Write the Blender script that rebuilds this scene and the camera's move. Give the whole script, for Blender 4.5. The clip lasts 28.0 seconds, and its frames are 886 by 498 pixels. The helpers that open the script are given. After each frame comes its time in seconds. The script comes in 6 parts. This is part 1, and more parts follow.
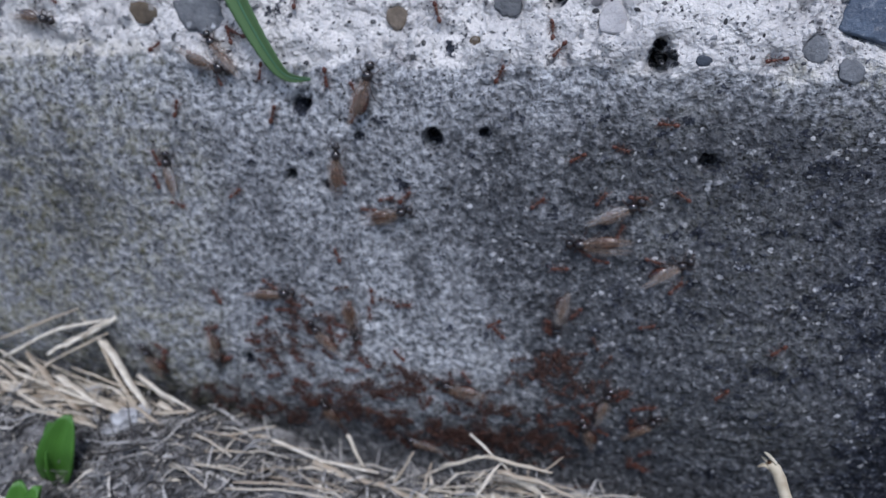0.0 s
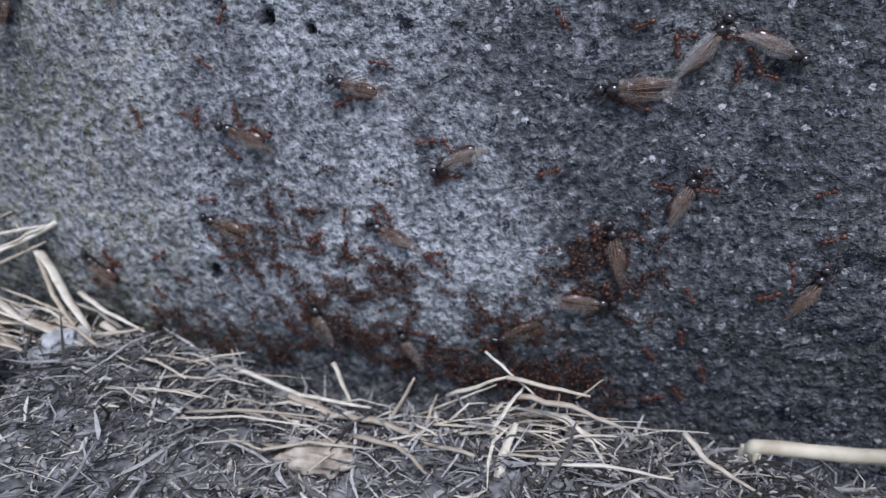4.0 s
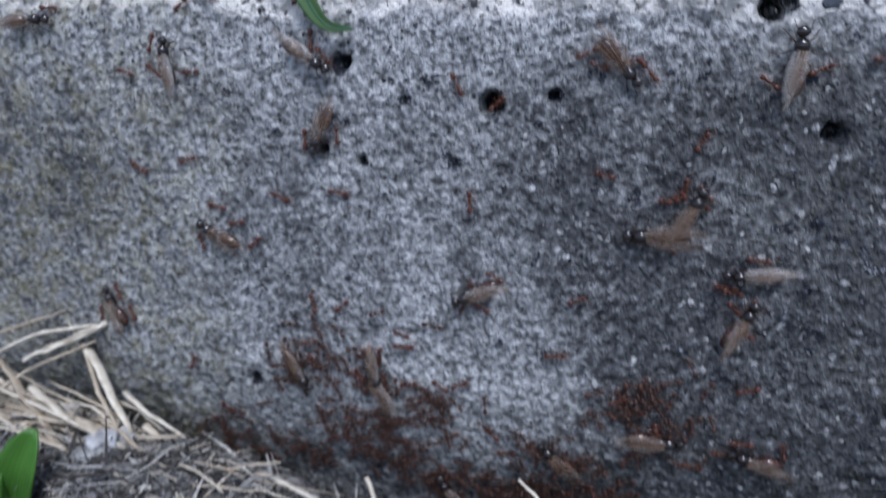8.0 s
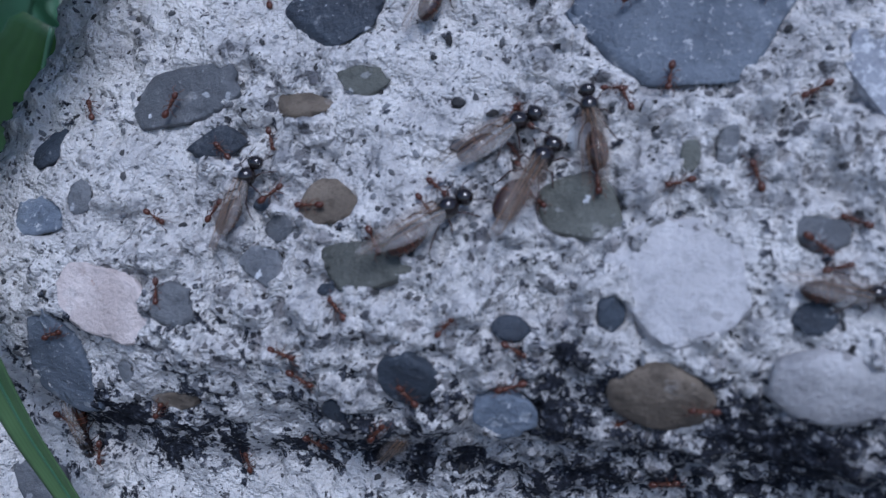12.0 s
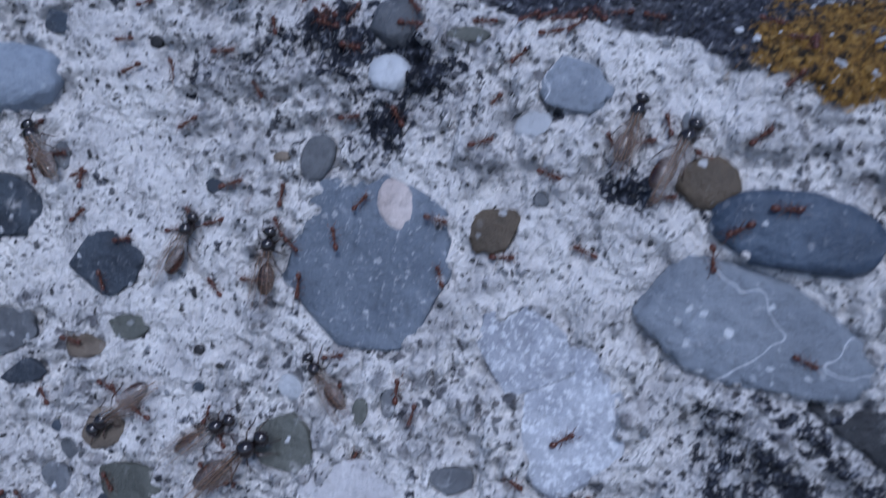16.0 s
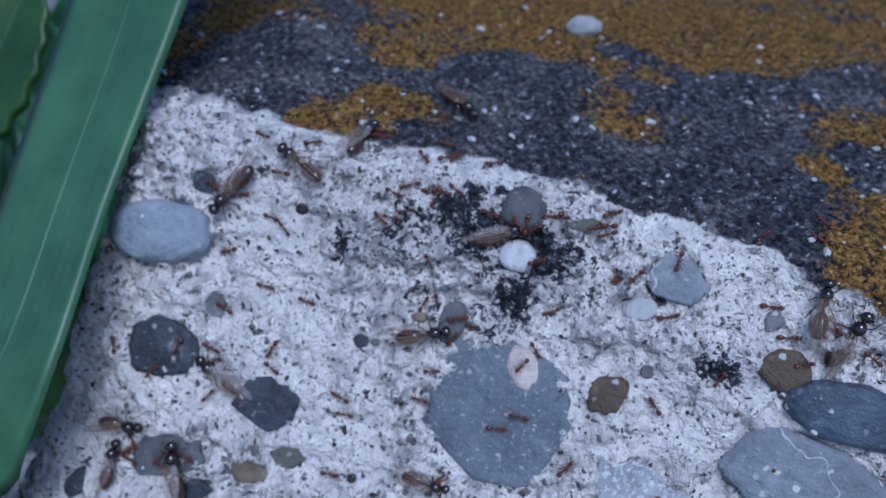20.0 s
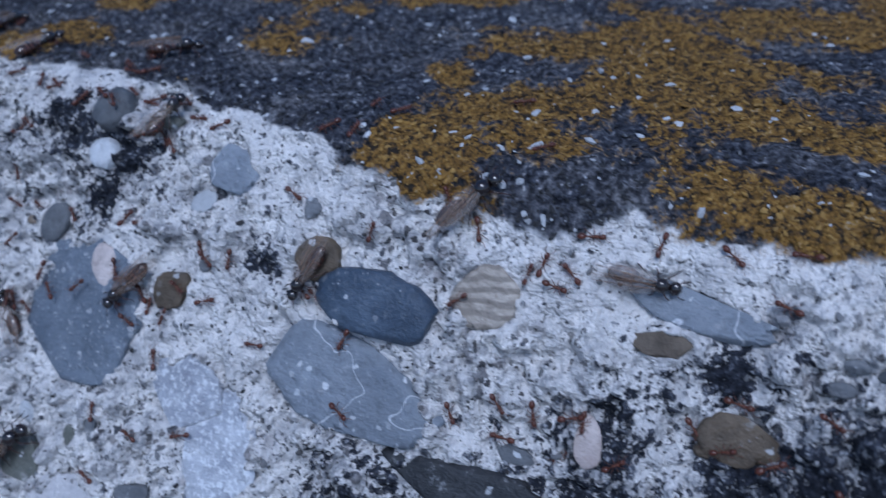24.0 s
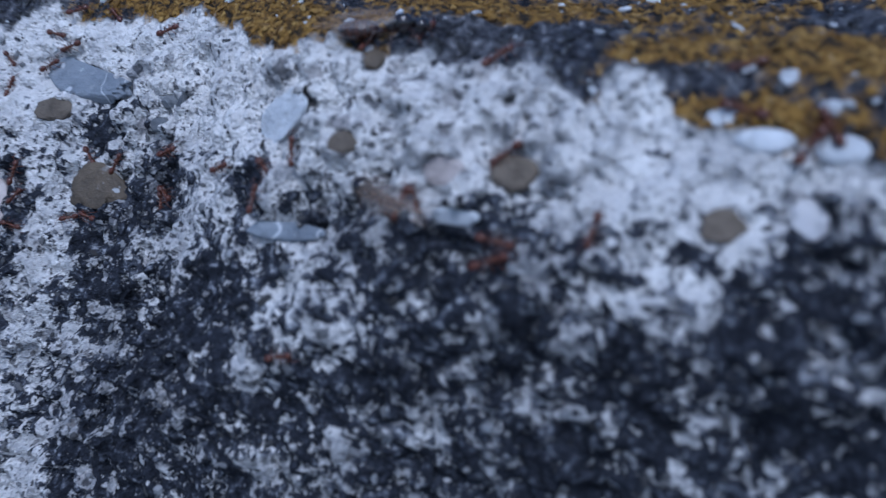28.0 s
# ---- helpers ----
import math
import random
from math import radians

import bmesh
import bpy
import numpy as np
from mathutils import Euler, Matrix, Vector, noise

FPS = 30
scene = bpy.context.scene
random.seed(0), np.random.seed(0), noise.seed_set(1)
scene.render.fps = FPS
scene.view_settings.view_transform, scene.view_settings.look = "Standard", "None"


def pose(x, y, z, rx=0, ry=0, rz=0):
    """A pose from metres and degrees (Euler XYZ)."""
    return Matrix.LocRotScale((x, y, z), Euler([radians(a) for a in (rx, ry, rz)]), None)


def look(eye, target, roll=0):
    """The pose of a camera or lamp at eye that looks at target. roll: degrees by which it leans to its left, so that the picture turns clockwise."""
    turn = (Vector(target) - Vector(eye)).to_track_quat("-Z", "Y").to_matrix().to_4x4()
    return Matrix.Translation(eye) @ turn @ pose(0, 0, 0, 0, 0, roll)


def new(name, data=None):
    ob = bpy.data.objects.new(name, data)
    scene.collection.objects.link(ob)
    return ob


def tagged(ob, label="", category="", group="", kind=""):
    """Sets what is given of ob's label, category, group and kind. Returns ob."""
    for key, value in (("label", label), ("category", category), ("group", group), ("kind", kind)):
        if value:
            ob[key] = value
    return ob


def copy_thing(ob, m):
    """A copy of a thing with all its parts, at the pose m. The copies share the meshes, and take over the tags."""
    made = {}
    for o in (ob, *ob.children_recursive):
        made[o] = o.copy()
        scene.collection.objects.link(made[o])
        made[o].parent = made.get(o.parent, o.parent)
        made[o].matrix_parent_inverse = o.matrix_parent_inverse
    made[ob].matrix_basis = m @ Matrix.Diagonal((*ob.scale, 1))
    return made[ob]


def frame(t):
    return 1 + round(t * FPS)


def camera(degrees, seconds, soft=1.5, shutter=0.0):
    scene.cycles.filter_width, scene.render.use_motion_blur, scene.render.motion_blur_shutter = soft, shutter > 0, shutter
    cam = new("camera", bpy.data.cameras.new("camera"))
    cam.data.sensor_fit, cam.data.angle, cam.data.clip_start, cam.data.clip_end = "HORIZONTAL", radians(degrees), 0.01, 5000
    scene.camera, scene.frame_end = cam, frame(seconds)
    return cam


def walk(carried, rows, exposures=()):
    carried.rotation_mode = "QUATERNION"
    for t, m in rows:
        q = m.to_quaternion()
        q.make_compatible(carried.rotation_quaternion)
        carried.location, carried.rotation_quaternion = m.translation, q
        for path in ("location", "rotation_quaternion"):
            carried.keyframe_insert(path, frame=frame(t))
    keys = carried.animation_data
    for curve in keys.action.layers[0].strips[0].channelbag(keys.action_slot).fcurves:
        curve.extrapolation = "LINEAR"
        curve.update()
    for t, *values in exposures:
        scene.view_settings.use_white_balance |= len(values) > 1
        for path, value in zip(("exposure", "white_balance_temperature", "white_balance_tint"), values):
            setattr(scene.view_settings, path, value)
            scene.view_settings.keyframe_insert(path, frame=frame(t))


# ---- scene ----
cam = camera(64.0, 28.0, soft=1.3, shutter=0.5)
# the shallow focus of a close-up
cam.data.dof.use_dof, cam.data.dof.focus_distance, cam.data.dof.aperture_fstop = True, 0.075, 27.0
PATH = [
    (0.0, pose(0.01141, -0.09179, 0.03780, 64.48, 1.02, 11.43)),
    (0.5, pose(0.01048, -0.09140, 0.03812, 63.61, 0.71, 11.74)),
    (1.0, pose(0.01037, -0.09100, 0.03395, 62.72, 0.41, 11.79)),
    (1.5, pose(0.00913, -0.08978, 0.02131, 65.27, 0.65, 11.58)),
    (2.0, pose(0.00862, -0.08641, 0.01122, 67.51, 0.86, 11.76)),
    (2.5, pose(0.00852, -0.08164, 0.00792, 68.30, 0.80, 11.65)),
    (3.0, pose(0.00524, -0.08124, 0.00641, 68.63, 0.81, 11.71)),
    (3.5, pose(0.00602, -0.08177, 0.00696, 68.85, 0.77, 11.55)),
    (5.5, pose(0.01396, -0.08411, 0.01068, 68.56, 0.54, 12.92)),
    (6.0, pose(0.01401, -0.08431, 0.00980, 68.70, 0.49, 13.20)),
    (6.5, pose(0.01406, -0.08450, 0.00891, 68.85, 0.43, 13.48)),
    (7.0, pose(0.00929, -0.08959, 0.01248, 70.41, 0.81, 13.26)),
    (7.5, pose(0.00989, -0.08671, 0.01214, 71.43, -0.17, 14.11)),
    (8.0, pose(0.00589, -0.08182, 0.01810, 72.62, -0.79, 14.33)),
    (8.5, pose(0.00471, -0.07367, 0.03373, 72.25, -0.52, 14.76)),
    (9.0, pose(0.00018, -0.06966, 0.04589, 71.99, -0.39, 13.94)),
    (9.5, pose(0.00076, -0.06568, 0.04868, 71.93, -0.92, 13.01)),
    (10.0, pose(0.00303, -0.06253, 0.05773, 72.71, -0.89, 12.23)),
    (10.5, pose(0.00435, -0.06013, 0.06576, 71.95, -0.93, 11.73)),
    (11.0, pose(0.01266, -0.05611, 0.07074, 71.65, -0.86, 12.31)),
    (11.5, pose(0.01433, -0.05391, 0.07421, 71.07, -0.77, 12.45)),
    (12.0, pose(0.01567, -0.05377, 0.07624, 71.11, -0.74, 12.83)),
    (12.5, pose(0.02064, -0.05119, 0.07818, 70.88, -0.13, 13.57)),
    (14.5, pose(0.02687, -0.05421, 0.09268, 66.43, 0.35, 12.78)),
    (15.0, pose(0.03098, -0.05508, 0.09610, 66.09, 0.49, 12.94)),
    (15.5, pose(0.04106, -0.05324, 0.10007, 65.87, 1.41, 13.63)),
    (16.0, pose(0.04704, -0.04920, 0.11162, 64.98, 1.51, 13.98)),
    (16.5, pose(0.05404, -0.04585, 0.12149, 63.76, 1.53, 13.34)),
    (17.0, pose(0.06313, -0.04378, 0.12588, 62.06, 2.37, 13.05)),
    (17.5, pose(0.06049, -0.04016, 0.13692, 61.16, 2.44, 12.95)),
    (18.0, pose(0.04804, -0.04164, 0.15133, 59.60, 2.72, 12.14)),
    (18.5, pose(0.03224, -0.04695, 0.15560, 58.98, 1.13, 10.57)),
    (19.0, pose(0.02920, -0.05076, 0.15463, 58.73, 0.23, 10.33)),
    (19.5, pose(0.02835, -0.05373, 0.14761, 59.24, -0.09, 10.61)),
    (20.0, pose(0.02669, -0.05347, 0.14438, 59.07, -0.43, 10.66)),
    (20.5, pose(0.03026, -0.04946, 0.14890, 58.54, 0.17, 11.47)),
    (21.0, pose(0.03756, -0.05136, 0.14409, 59.11, 0.45, 12.30)),
    (21.5, pose(0.05070, -0.05099, 0.13973, 59.71, 0.93, 13.40)),
    (23.5, pose(0.08976, -0.04308, 0.12530, 63.09, 3.31, 19.05)),
    (24.0, pose(0.09448, -0.04377, 0.12366, 63.94, 3.06, 19.08)),
    (24.5, pose(0.10257, -0.04225, 0.11653, 65.04, 3.22, 19.54)),
    (25.0, pose(0.10902, -0.04078, 0.11348, 65.16, 3.28, 19.87)),
    (25.5, pose(0.12059, -0.04030, 0.11079, 65.42, 3.54, 19.98)),
    (26.0, pose(0.12942, -0.04229, 0.11066, 65.33, 3.45, 20.00)),
    (26.5, pose(0.14026, -0.04373, 0.10484, 66.30, 3.78, 18.95)),
    (27.0, pose(0.14497, -0.04453, 0.10284, 68.10, 3.29, 19.45)),
    (27.5, pose(0.15168, -0.04054, 0.09823, 67.65, 0.71, 16.29)),
    (28.0, pose(0.16176, -0.03966, 0.09288, 70.52, 3.48, 21.37)),
]
walk(cam, PATH, exposures=((0.0, 0.66, 5900, 12), (3.0, 0.84, 5900, 12), (6.0, 0.86, 5950, 12), (7.5, 0.84, 5900, 11), (9.0, 0.50, 5650, 10), (10.0, 0.38, 5450, 12), (12.0, 0.18, 5300, 13), (15.0, 0.10, 5250, 14), (19.5, 0.30, 5150, 11), (21.0, 0.22, 5150, 12), (25.0, 0.18, 5000, 10), (28.0, 0.28, 5000, 10)))
CM = 0.01

# ---- world and light: a dull evening sky ----
world = bpy.data.worlds.new("evening_sky")
scene.world = world
world.use_nodes = True
wn = world.node_tree
sky = wn.nodes.new("ShaderNodeTexSky")
sky.sky_type, sky.sun_disc = "NISHITA", False
sky.sun_elevation, sky.sun_rotation = radians(55), radians(162)
sky.dust_density, sky.ozone_density = 1.5, 1.6
bg = wn.nodes["Background"]
bg.inputs["Strength"].default_value = 0.085
wn.links.new(sky.outputs["Color"], bg.inputs["Color"])
sun = new("sun", bpy.data.lights.new("sun", "SUN"))
sun.data.energy, sun.data.angle, sun.data.color = 1.5, radians(22), (1.0, 0.97, 0.95)
sun.matrix_world = look((0.22, -0.66, 1.02), (0, 0, 0))

# ---- materials ----
def material(name, rough=0.8, metal=0.0):
    m = bpy.data.materials.new(name)
    m.use_nodes = True
    bsdf = m.node_tree.nodes["Principled BSDF"]
    bsdf.inputs["Roughness"].default_value, bsdf.inputs["Metallic"].default_value = rough, metal
    return m, m.node_tree, bsdf


def texture(tree, kind, scale, detail=4.0, coords="Object", rough=0.55):
    co = tree.nodes.new("ShaderNodeTexCoord")
    n = tree.nodes.new(kind)
    n.inputs["Scale"].default_value = scale
    if kind == "ShaderNodeTexNoise":
        n.inputs["Detail"].default_value, n.inputs["Roughness"].default_value = detail, rough
    tree.links.new(co.outputs[coords], n.inputs["Vector"])
    return n.outputs["Fac" if kind == "ShaderNodeTexNoise" else "Distance"]


def ramp(tree, source, stops):
    r = tree.nodes.new("ShaderNodeValToRGB")
    e = r.color_ramp.elements
    while len(e) < len(stops):
        e.new(0.5)
    for k, (p, c) in enumerate(stops):
        e[k].position, e[k].color = p, (*c, 1) if len(c) == 3 else c
    tree.links.new(source, r.inputs["Fac"])
    return r.outputs["Color"]


def grey(v):
    return (v, v, v)


def mix(tree, fac, a, b, mode="MIX"):
    m = tree.nodes.new("ShaderNodeMix")
    m.data_type, m.blend_type = "RGBA", mode
    for sock, v in ((m.inputs["Factor"], fac), (m.inputs["A"], a), (m.inputs["B"], b)):
        if isinstance(v, (tuple, float, int)):
            sock.default_value = (*v, 1) if isinstance(v, tuple) else v
        else:
            tree.links.new(v, sock)
    return m.outputs["Result"]


def math_node(tree, op, a, b, clamp=False):
    m = tree.nodes.new("ShaderNodeMath")
    m.operation, m.use_clamp = op, clamp
    for sock, v in zip(m.inputs, (a, b)):
        if isinstance(v, (int, float)):
            sock.default_value = v
        else:
            tree.links.new(v, sock)
    return m.outputs[0]


def relief(tree, bsdf, source, strength, distance):
    b = tree.nodes.new("ShaderNodeBump")
    b.inputs["Strength"].default_value, b.inputs["Distance"].default_value = strength, distance
    tree.links.new(source, b.inputs["Height"])
    tree.links.new(b.outputs["Normal"], bsdf.inputs["Normal"])


def attribute(tree, name):
    a = tree.nodes.new("ShaderNodeAttribute")
    a.attribute_name = name
    sep = tree.nodes.new("ShaderNodeSeparateColor")
    tree.links.new(a.outputs["Color"], sep.inputs["Color"])
    return sep.outputs["Red"], sep.outputs["Green"], sep.outputs["Blue"]


def sharpen(tree, mask, grain, spread, lo=0.42, hi=0.58):
    """A mask with a ragged border: the grain shifts it before it is cut."""
    v = math_node(tree, "ADD", mask, math_node(tree, "MULTIPLY", math_node(tree, "SUBTRACT", grain, 0.5), spread))
    return ramp(tree, v, ((lo, grey(0.0)), (hi, grey(1.0))))


def grains(t, scale, share, reach=0.42):
    """Where single grains lie (0 to 1), their own tone, and the distance from the nearest one's middle."""
    co = t.nodes.new("ShaderNodeTexCoord")
    warp = t.nodes.new("ShaderNodeTexNoise")
    warp.inputs["Scale"].default_value, warp.inputs["Detail"].default_value = scale * 1.6, 2.0
    t.links.new(co.outputs["Object"], warp.inputs["Vector"])
    bend = t.nodes.new("ShaderNodeVectorMath")
    bend.operation = "MULTIPLY_ADD"
    bend.inputs[1].default_value = (0.9 / scale,) * 3
    t.links.new(warp.outputs["Color"], bend.inputs[0])
    t.links.new(co.outputs["Object"], bend.inputs[2])
    v = t.nodes.new("ShaderNodeTexVoronoi")
    v.inputs["Scale"].default_value = scale
    t.links.new(bend.outputs[0], v.inputs["Vector"])
    sep = t.nodes.new("ShaderNodeSeparateColor")
    t.links.new(v.outputs["Color"], sep.inputs["Color"])
    near = ramp(t, v.outputs["Distance"], ((reach, grey(1.0)), (reach + 0.08, grey(0.0))))
    mask = math_node(t, "MULTIPLY", near, ramp(t, sep.outputs["Red"], ((share, grey(1.0)), (share + 0.01, grey(0.0)))))
    return mask, sep.outputs["Green"], v.outputs["Distance"]


def mortar_tone(t, mid, clot, sand, crumbly):
    """Pale mortar, with grey clots and dark grains where it crumbles."""
    tone = ramp(t, mid, ((0.32, (0.44, 0.435, 0.445)), (0.46, (0.66, 0.645, 0.64)), (0.64, (0.83, 0.81, 0.79))))
    tone = mix(t, math_node(t, "MULTIPLY", crumbly, ramp(t, clot, ((0.37, grey(0.8)), (0.51, grey(0.0)))), True), tone, (0.20, 0.207, 0.228))
    for scale, share, dark, light in ((560, 0.24, (0.08, 0.085, 0.10), (0.46, 0.44, 0.44)), (1150, 0.12, (0.035, 0.036, 0.043), (0.24, 0.23, 0.23))):
        mask, own, _ = grains(t, scale, share)
        tone = mix(t, math_node(t, "MULTIPLY", mask, crumbly), tone, ramp(t, own, ((0.0, dark), (1.0, light))))
    return mix(t, ramp(t, sand, ((0.33, grey(0.9)), (0.39, grey(0.0)))), tone, (0.06, 0.06, 0.068))


def concrete_material():
    m, t, bsdf = material("weathered_concrete", 0.95)
    bsdf.inputs["Specular IOR Level"].default_value = 0.15
    torn, top, stain_and_shade = attribute(t, "zones")
    pale, moss, orange = attribute(t, "growth")
    fine = texture(t, "ShaderNodeTexNoise", 3000, 3)
    sand = texture(t, "ShaderNodeTexNoise", 1050, 3, rough=0.62)
    clot = texture(t, "ShaderNodeTexNoise", 420, 4, rough=0.7)
    mid = texture(t, "ShaderNodeTexNoise", 200, 5, rough=0.68)
    broad = texture(t, "ShaderNodeTexNoise", 60, 3)
    # cast cement: grey, speckled with pale sand and dark pores
    cement = ramp(t, sand, ((0.34, (0.022, 0.023, 0.026)), (0.46, (0.082, 0.086, 0.094)), (0.58, (0.17, 0.175, 0.187)), (0.70, (0.40, 0.40, 0.41))))
    cement = mix(t, ramp(t, clot, ((0.40, grey(0.5)), (0.53, grey(0.0)))), cement, (0.045, 0.047, 0.053))
    cement = mix(t, ramp(t, broad, ((0.35, grey(0.0)), (0.7, grey(0.35)))), cement, (0.075, 0.08, 0.09))
    for scale, share, dark, light in ((900, 0.11, (0.18, 0.185, 0.20), (0.55, 0.55, 0.56)), (1500, 0.20, (0.015, 0.015, 0.018), (0.10, 0.10, 0.11))):
        mask, own, _ = grains(t, scale, share, 0.34)
        cement = mix(t, mask, cement, ramp(t, own, ((0.0, dark), (1.0, light))))
    chalk = ramp(t, sand, ((0.36, (0.12, 0.125, 0.135)), (0.5, (0.38, 0.39, 0.41)), (0.62, (0.6, 0.61, 0.63))))
    cement = mix(t, sharpen(t, pale, math_node(t, "ADD", math_node(t, "MULTIPLY", mid, 0.5), math_node(t, "MULTIPLY", clot, 0.5)), 1.7, 0.22, 0.95), cement, chalk)
    # torn mortar: clean pale patches between crumbly ones full of dark grains
    patch = texture(t, "ShaderNodeTexNoise", 95, 4, rough=0.6)
    crumb, _, _ = attribute(t, "skin")
    crumbly = ramp(t, math_node(t, "ADD", crumb, math_node(t, "MULTIPLY", math_node(t, "SUBTRACT", patch, 0.5), 2.2)), ((0.25, grey(0.06)), (1.05, grey(1.0))))
    mortar = mortar_tone(t, mid, clot, sand, crumbly)
    col = mix(t, sharpen(t, torn, mid, 0.8), cement, mortar)
    col = mix(t, math_node(t, "MULTIPLY", moss, ramp(t, clot, ((0.42, grey(0.0)), (0.62, grey(0.5))))), col, (0.24, 0.215, 0.075))
    # black algae, groove darkening, and shade painted into holes and the lower right
    crust = ramp(t, sand, ((0.3, (0.006, 0.007, 0.010)), (0.55, (0.027, 0.030, 0.041)), (0.635, (0.085, 0.092, 0.115)), (0.72, (0.40, 0.41, 0.44))))
    ragged = math_node(t, "ADD", math_node(t, "MULTIPLY", mid, 0.30), math_node(t, "ADD", math_node(t, "MULTIPLY", clot, 0.42), math_node(t, "MULTIPLY", sand, 0.28)))
    col = mix(t, sharpen(t, stain_and_shade, ragged, 6.0, 0.42, 0.62), col, crust)
    # the top: dark crust with pale flecks, and orange lichen film
    roof = ramp(t, sand, ((0.36, (0.009, 0.010, 0.014)), (0.53, (0.053, 0.057, 0.074)), (0.64, (0.125, 0.131, 0.152)), (0.72, (0.50, 0.50, 0.52))))
    roof = mix(t, ramp(t, patch, ((0.46, grey(0.0)), (0.66, grey(0.38)))), roof, ramp(t, sand, ((0.40, (0.06, 0.06, 0.066)), (0.60, (0.32, 0.31, 0.315)))))
    film = ramp(t, sand, ((0.40, (0.03, 0.024, 0.018)), (0.52, (0.18, 0.10, 0.026)), (0.64, (0.31, 0.185, 0.05)), (0.75, (0.42, 0.36, 0.26))))
    roof = mix(t, sharpen(t, orange, ragged, 3.0, 0.40, 0.60), roof, film)
    col = mix(t, sharpen(t, top, ragged, 1.9, 0.40, 0.60), col, roof)
    t.links.new(col, bsdf.inputs["Base Color"])
    height = math_node(t, "ADD", math_node(t, "MULTIPLY", sand, 0.8), math_node(t, "MULTIPLY", fine, 0.2))
    height = math_node(t, "ADD", height, math_node(t, "MULTIPLY", clot, 0.8))
    for scale, much in ((620, -0.28), (1350, -0.14)):
        height = math_node(t, "ADD", height, math_node(t, "MULTIPLY", grains(t, scale, 0.3)[2], much))
    relief(t, bsdf, height, 1.0, 0.0014)
    return m


def stone_material(name, dark, light, fleck=(0.6, 0.62, 0.65), flecks=0.68, rough=0.6, veins=False, bands=False):
    m, t, bsdf = material(name, rough)
    a = texture(t, "ShaderNodeTexNoise", 240, 4)
    b = texture(t, "ShaderNodeTexNoise", 1500, 3, rough=0.7)
    info = t.nodes.new("ShaderNodeObjectInfo")
    c = texture(t, "ShaderNodeTexNoise", 620, 5, rough=0.7)
    col = ramp(t, a, ((0.32, dark), (0.68, light)))
    wide = texture(t, "ShaderNodeTexNoise", 75, 3)
    col = mix(t, ramp(t, wide, ((0.40, grey(0.55)), (0.60, grey(0.0)))), col, tuple(v * 0.75 for v in dark))
    if bands:
        w = t.nodes.new("ShaderNodeTexWave")
        w.inputs["Scale"].default_value, w.inputs["Distortion"].default_value, w.inputs["Detail"].default_value = 260, 5.0, 3.0
        w.bands_direction = "Z"
        t.links.new(t.nodes.new("ShaderNodeTexCoord").outputs["Object"], w.inputs["Vector"])
        col = mix(t, ramp(t, w.outputs["Fac"], ((0.3, grey(0.0)), (0.75, grey(0.75)))), col, tuple(v * 0.55 for v in dark))
    col = mix(t, ramp(t, c, ((0.36, grey(0.5)), (0.48, grey(0.0)))), col, tuple(v * 0.6 for v in dark))
    col = mix(t, ramp(t, c, ((0.60, grey(0.0)), (0.72, grey(0.35)))), col, fleck)
    col = mix(t, ramp(t, b, ((flecks, grey(0.0)), (flecks + 0.08, grey(0.75)))), col, fleck)
    mask, own, _ = grains(t, 850, 0.13, 0.30)
    col = mix(t, math_node(t, "MULTIPLY", mask, own), col, fleck)
    vary = t.nodes.new("ShaderNodeMapRange")
    vary.inputs["To Min"].default_value, vary.inputs["To Max"].default_value = 0.75, 1.25
    t.links.new(info.outputs["Random"], vary.inputs["Value"])
    hue = t.nodes.new("ShaderNodeHueSaturation")
    t.links.new(vary.outputs["Result"], hue.inputs["Value"])
    t.links.new(col, hue.inputs["Color"])
    out = hue.outputs["Color"]
    if veins:
        v = texture(t, "ShaderNodeTexNoise", 120, 2)
        line = ramp(t, v, ((0.492, grey(0.0)), (0.5, grey(0.8)), (0.508, grey(0.0))))
        out = mix(t, line, out, (0.66, 0.68, 0.72))
    # smears of mortar left on the face
    smear = texture(t, "ShaderNodeTexNoise", 150, 5, rough=0.7)
    mid = texture(t, "ShaderNodeTexNoise", 200, 5, rough=0.68)
    clot = texture(t, "ShaderNodeTexNoise", 420, 4, rough=0.7)
    sand = texture(t, "ShaderNodeTexNoise", 1050, 3, rough=0.62)
    tone = mortar_tone(t, mid, clot, sand, 1.0)
    rim, _, _ = attribute(t, "rim")
    edge = math_node(t, "ADD", rim, math_node(t, "MULTIPLY", math_node(t, "SUBTRACT", math_node(t, "ADD", math_node(t, "MULTIPLY", smear, 0.6), math_node(t, "MULTIPLY", clot, 0.4)), 0.5), 2.2))
    out = mix(t, ramp(t, smear, ((0.62, grey(0.0)), (0.72, grey(0.5)))), out, tone)
    out = mix(t, ramp(t, edge, ((1.0, grey(0.0)), (1.07, grey(1.0)))), out, tone)
    t.links.new(out, bsdf.inputs["Base Color"])
    relief(t, bsdf, math_node(t, "ADD", math_node(t, "MULTIPLY", c, 1.5), b), 0.6, 0.0005)
    return m


def plain_material(name, dark, light, scale=400, rough=0.7, coat=0.0, stretch=None):
    m, t, bsdf = material(name, rough)
    a = texture(t, "ShaderNodeTexNoise", scale, 4)
    t.links.new(ramp(t, a, ((0.3, dark), (0.7, light))), bsdf.inputs["Base Color"])
    bsdf.inputs["Coat Weight"].default_value = coat
    relief(t, bsdf, a, 0.3, 0.0002)
    return m


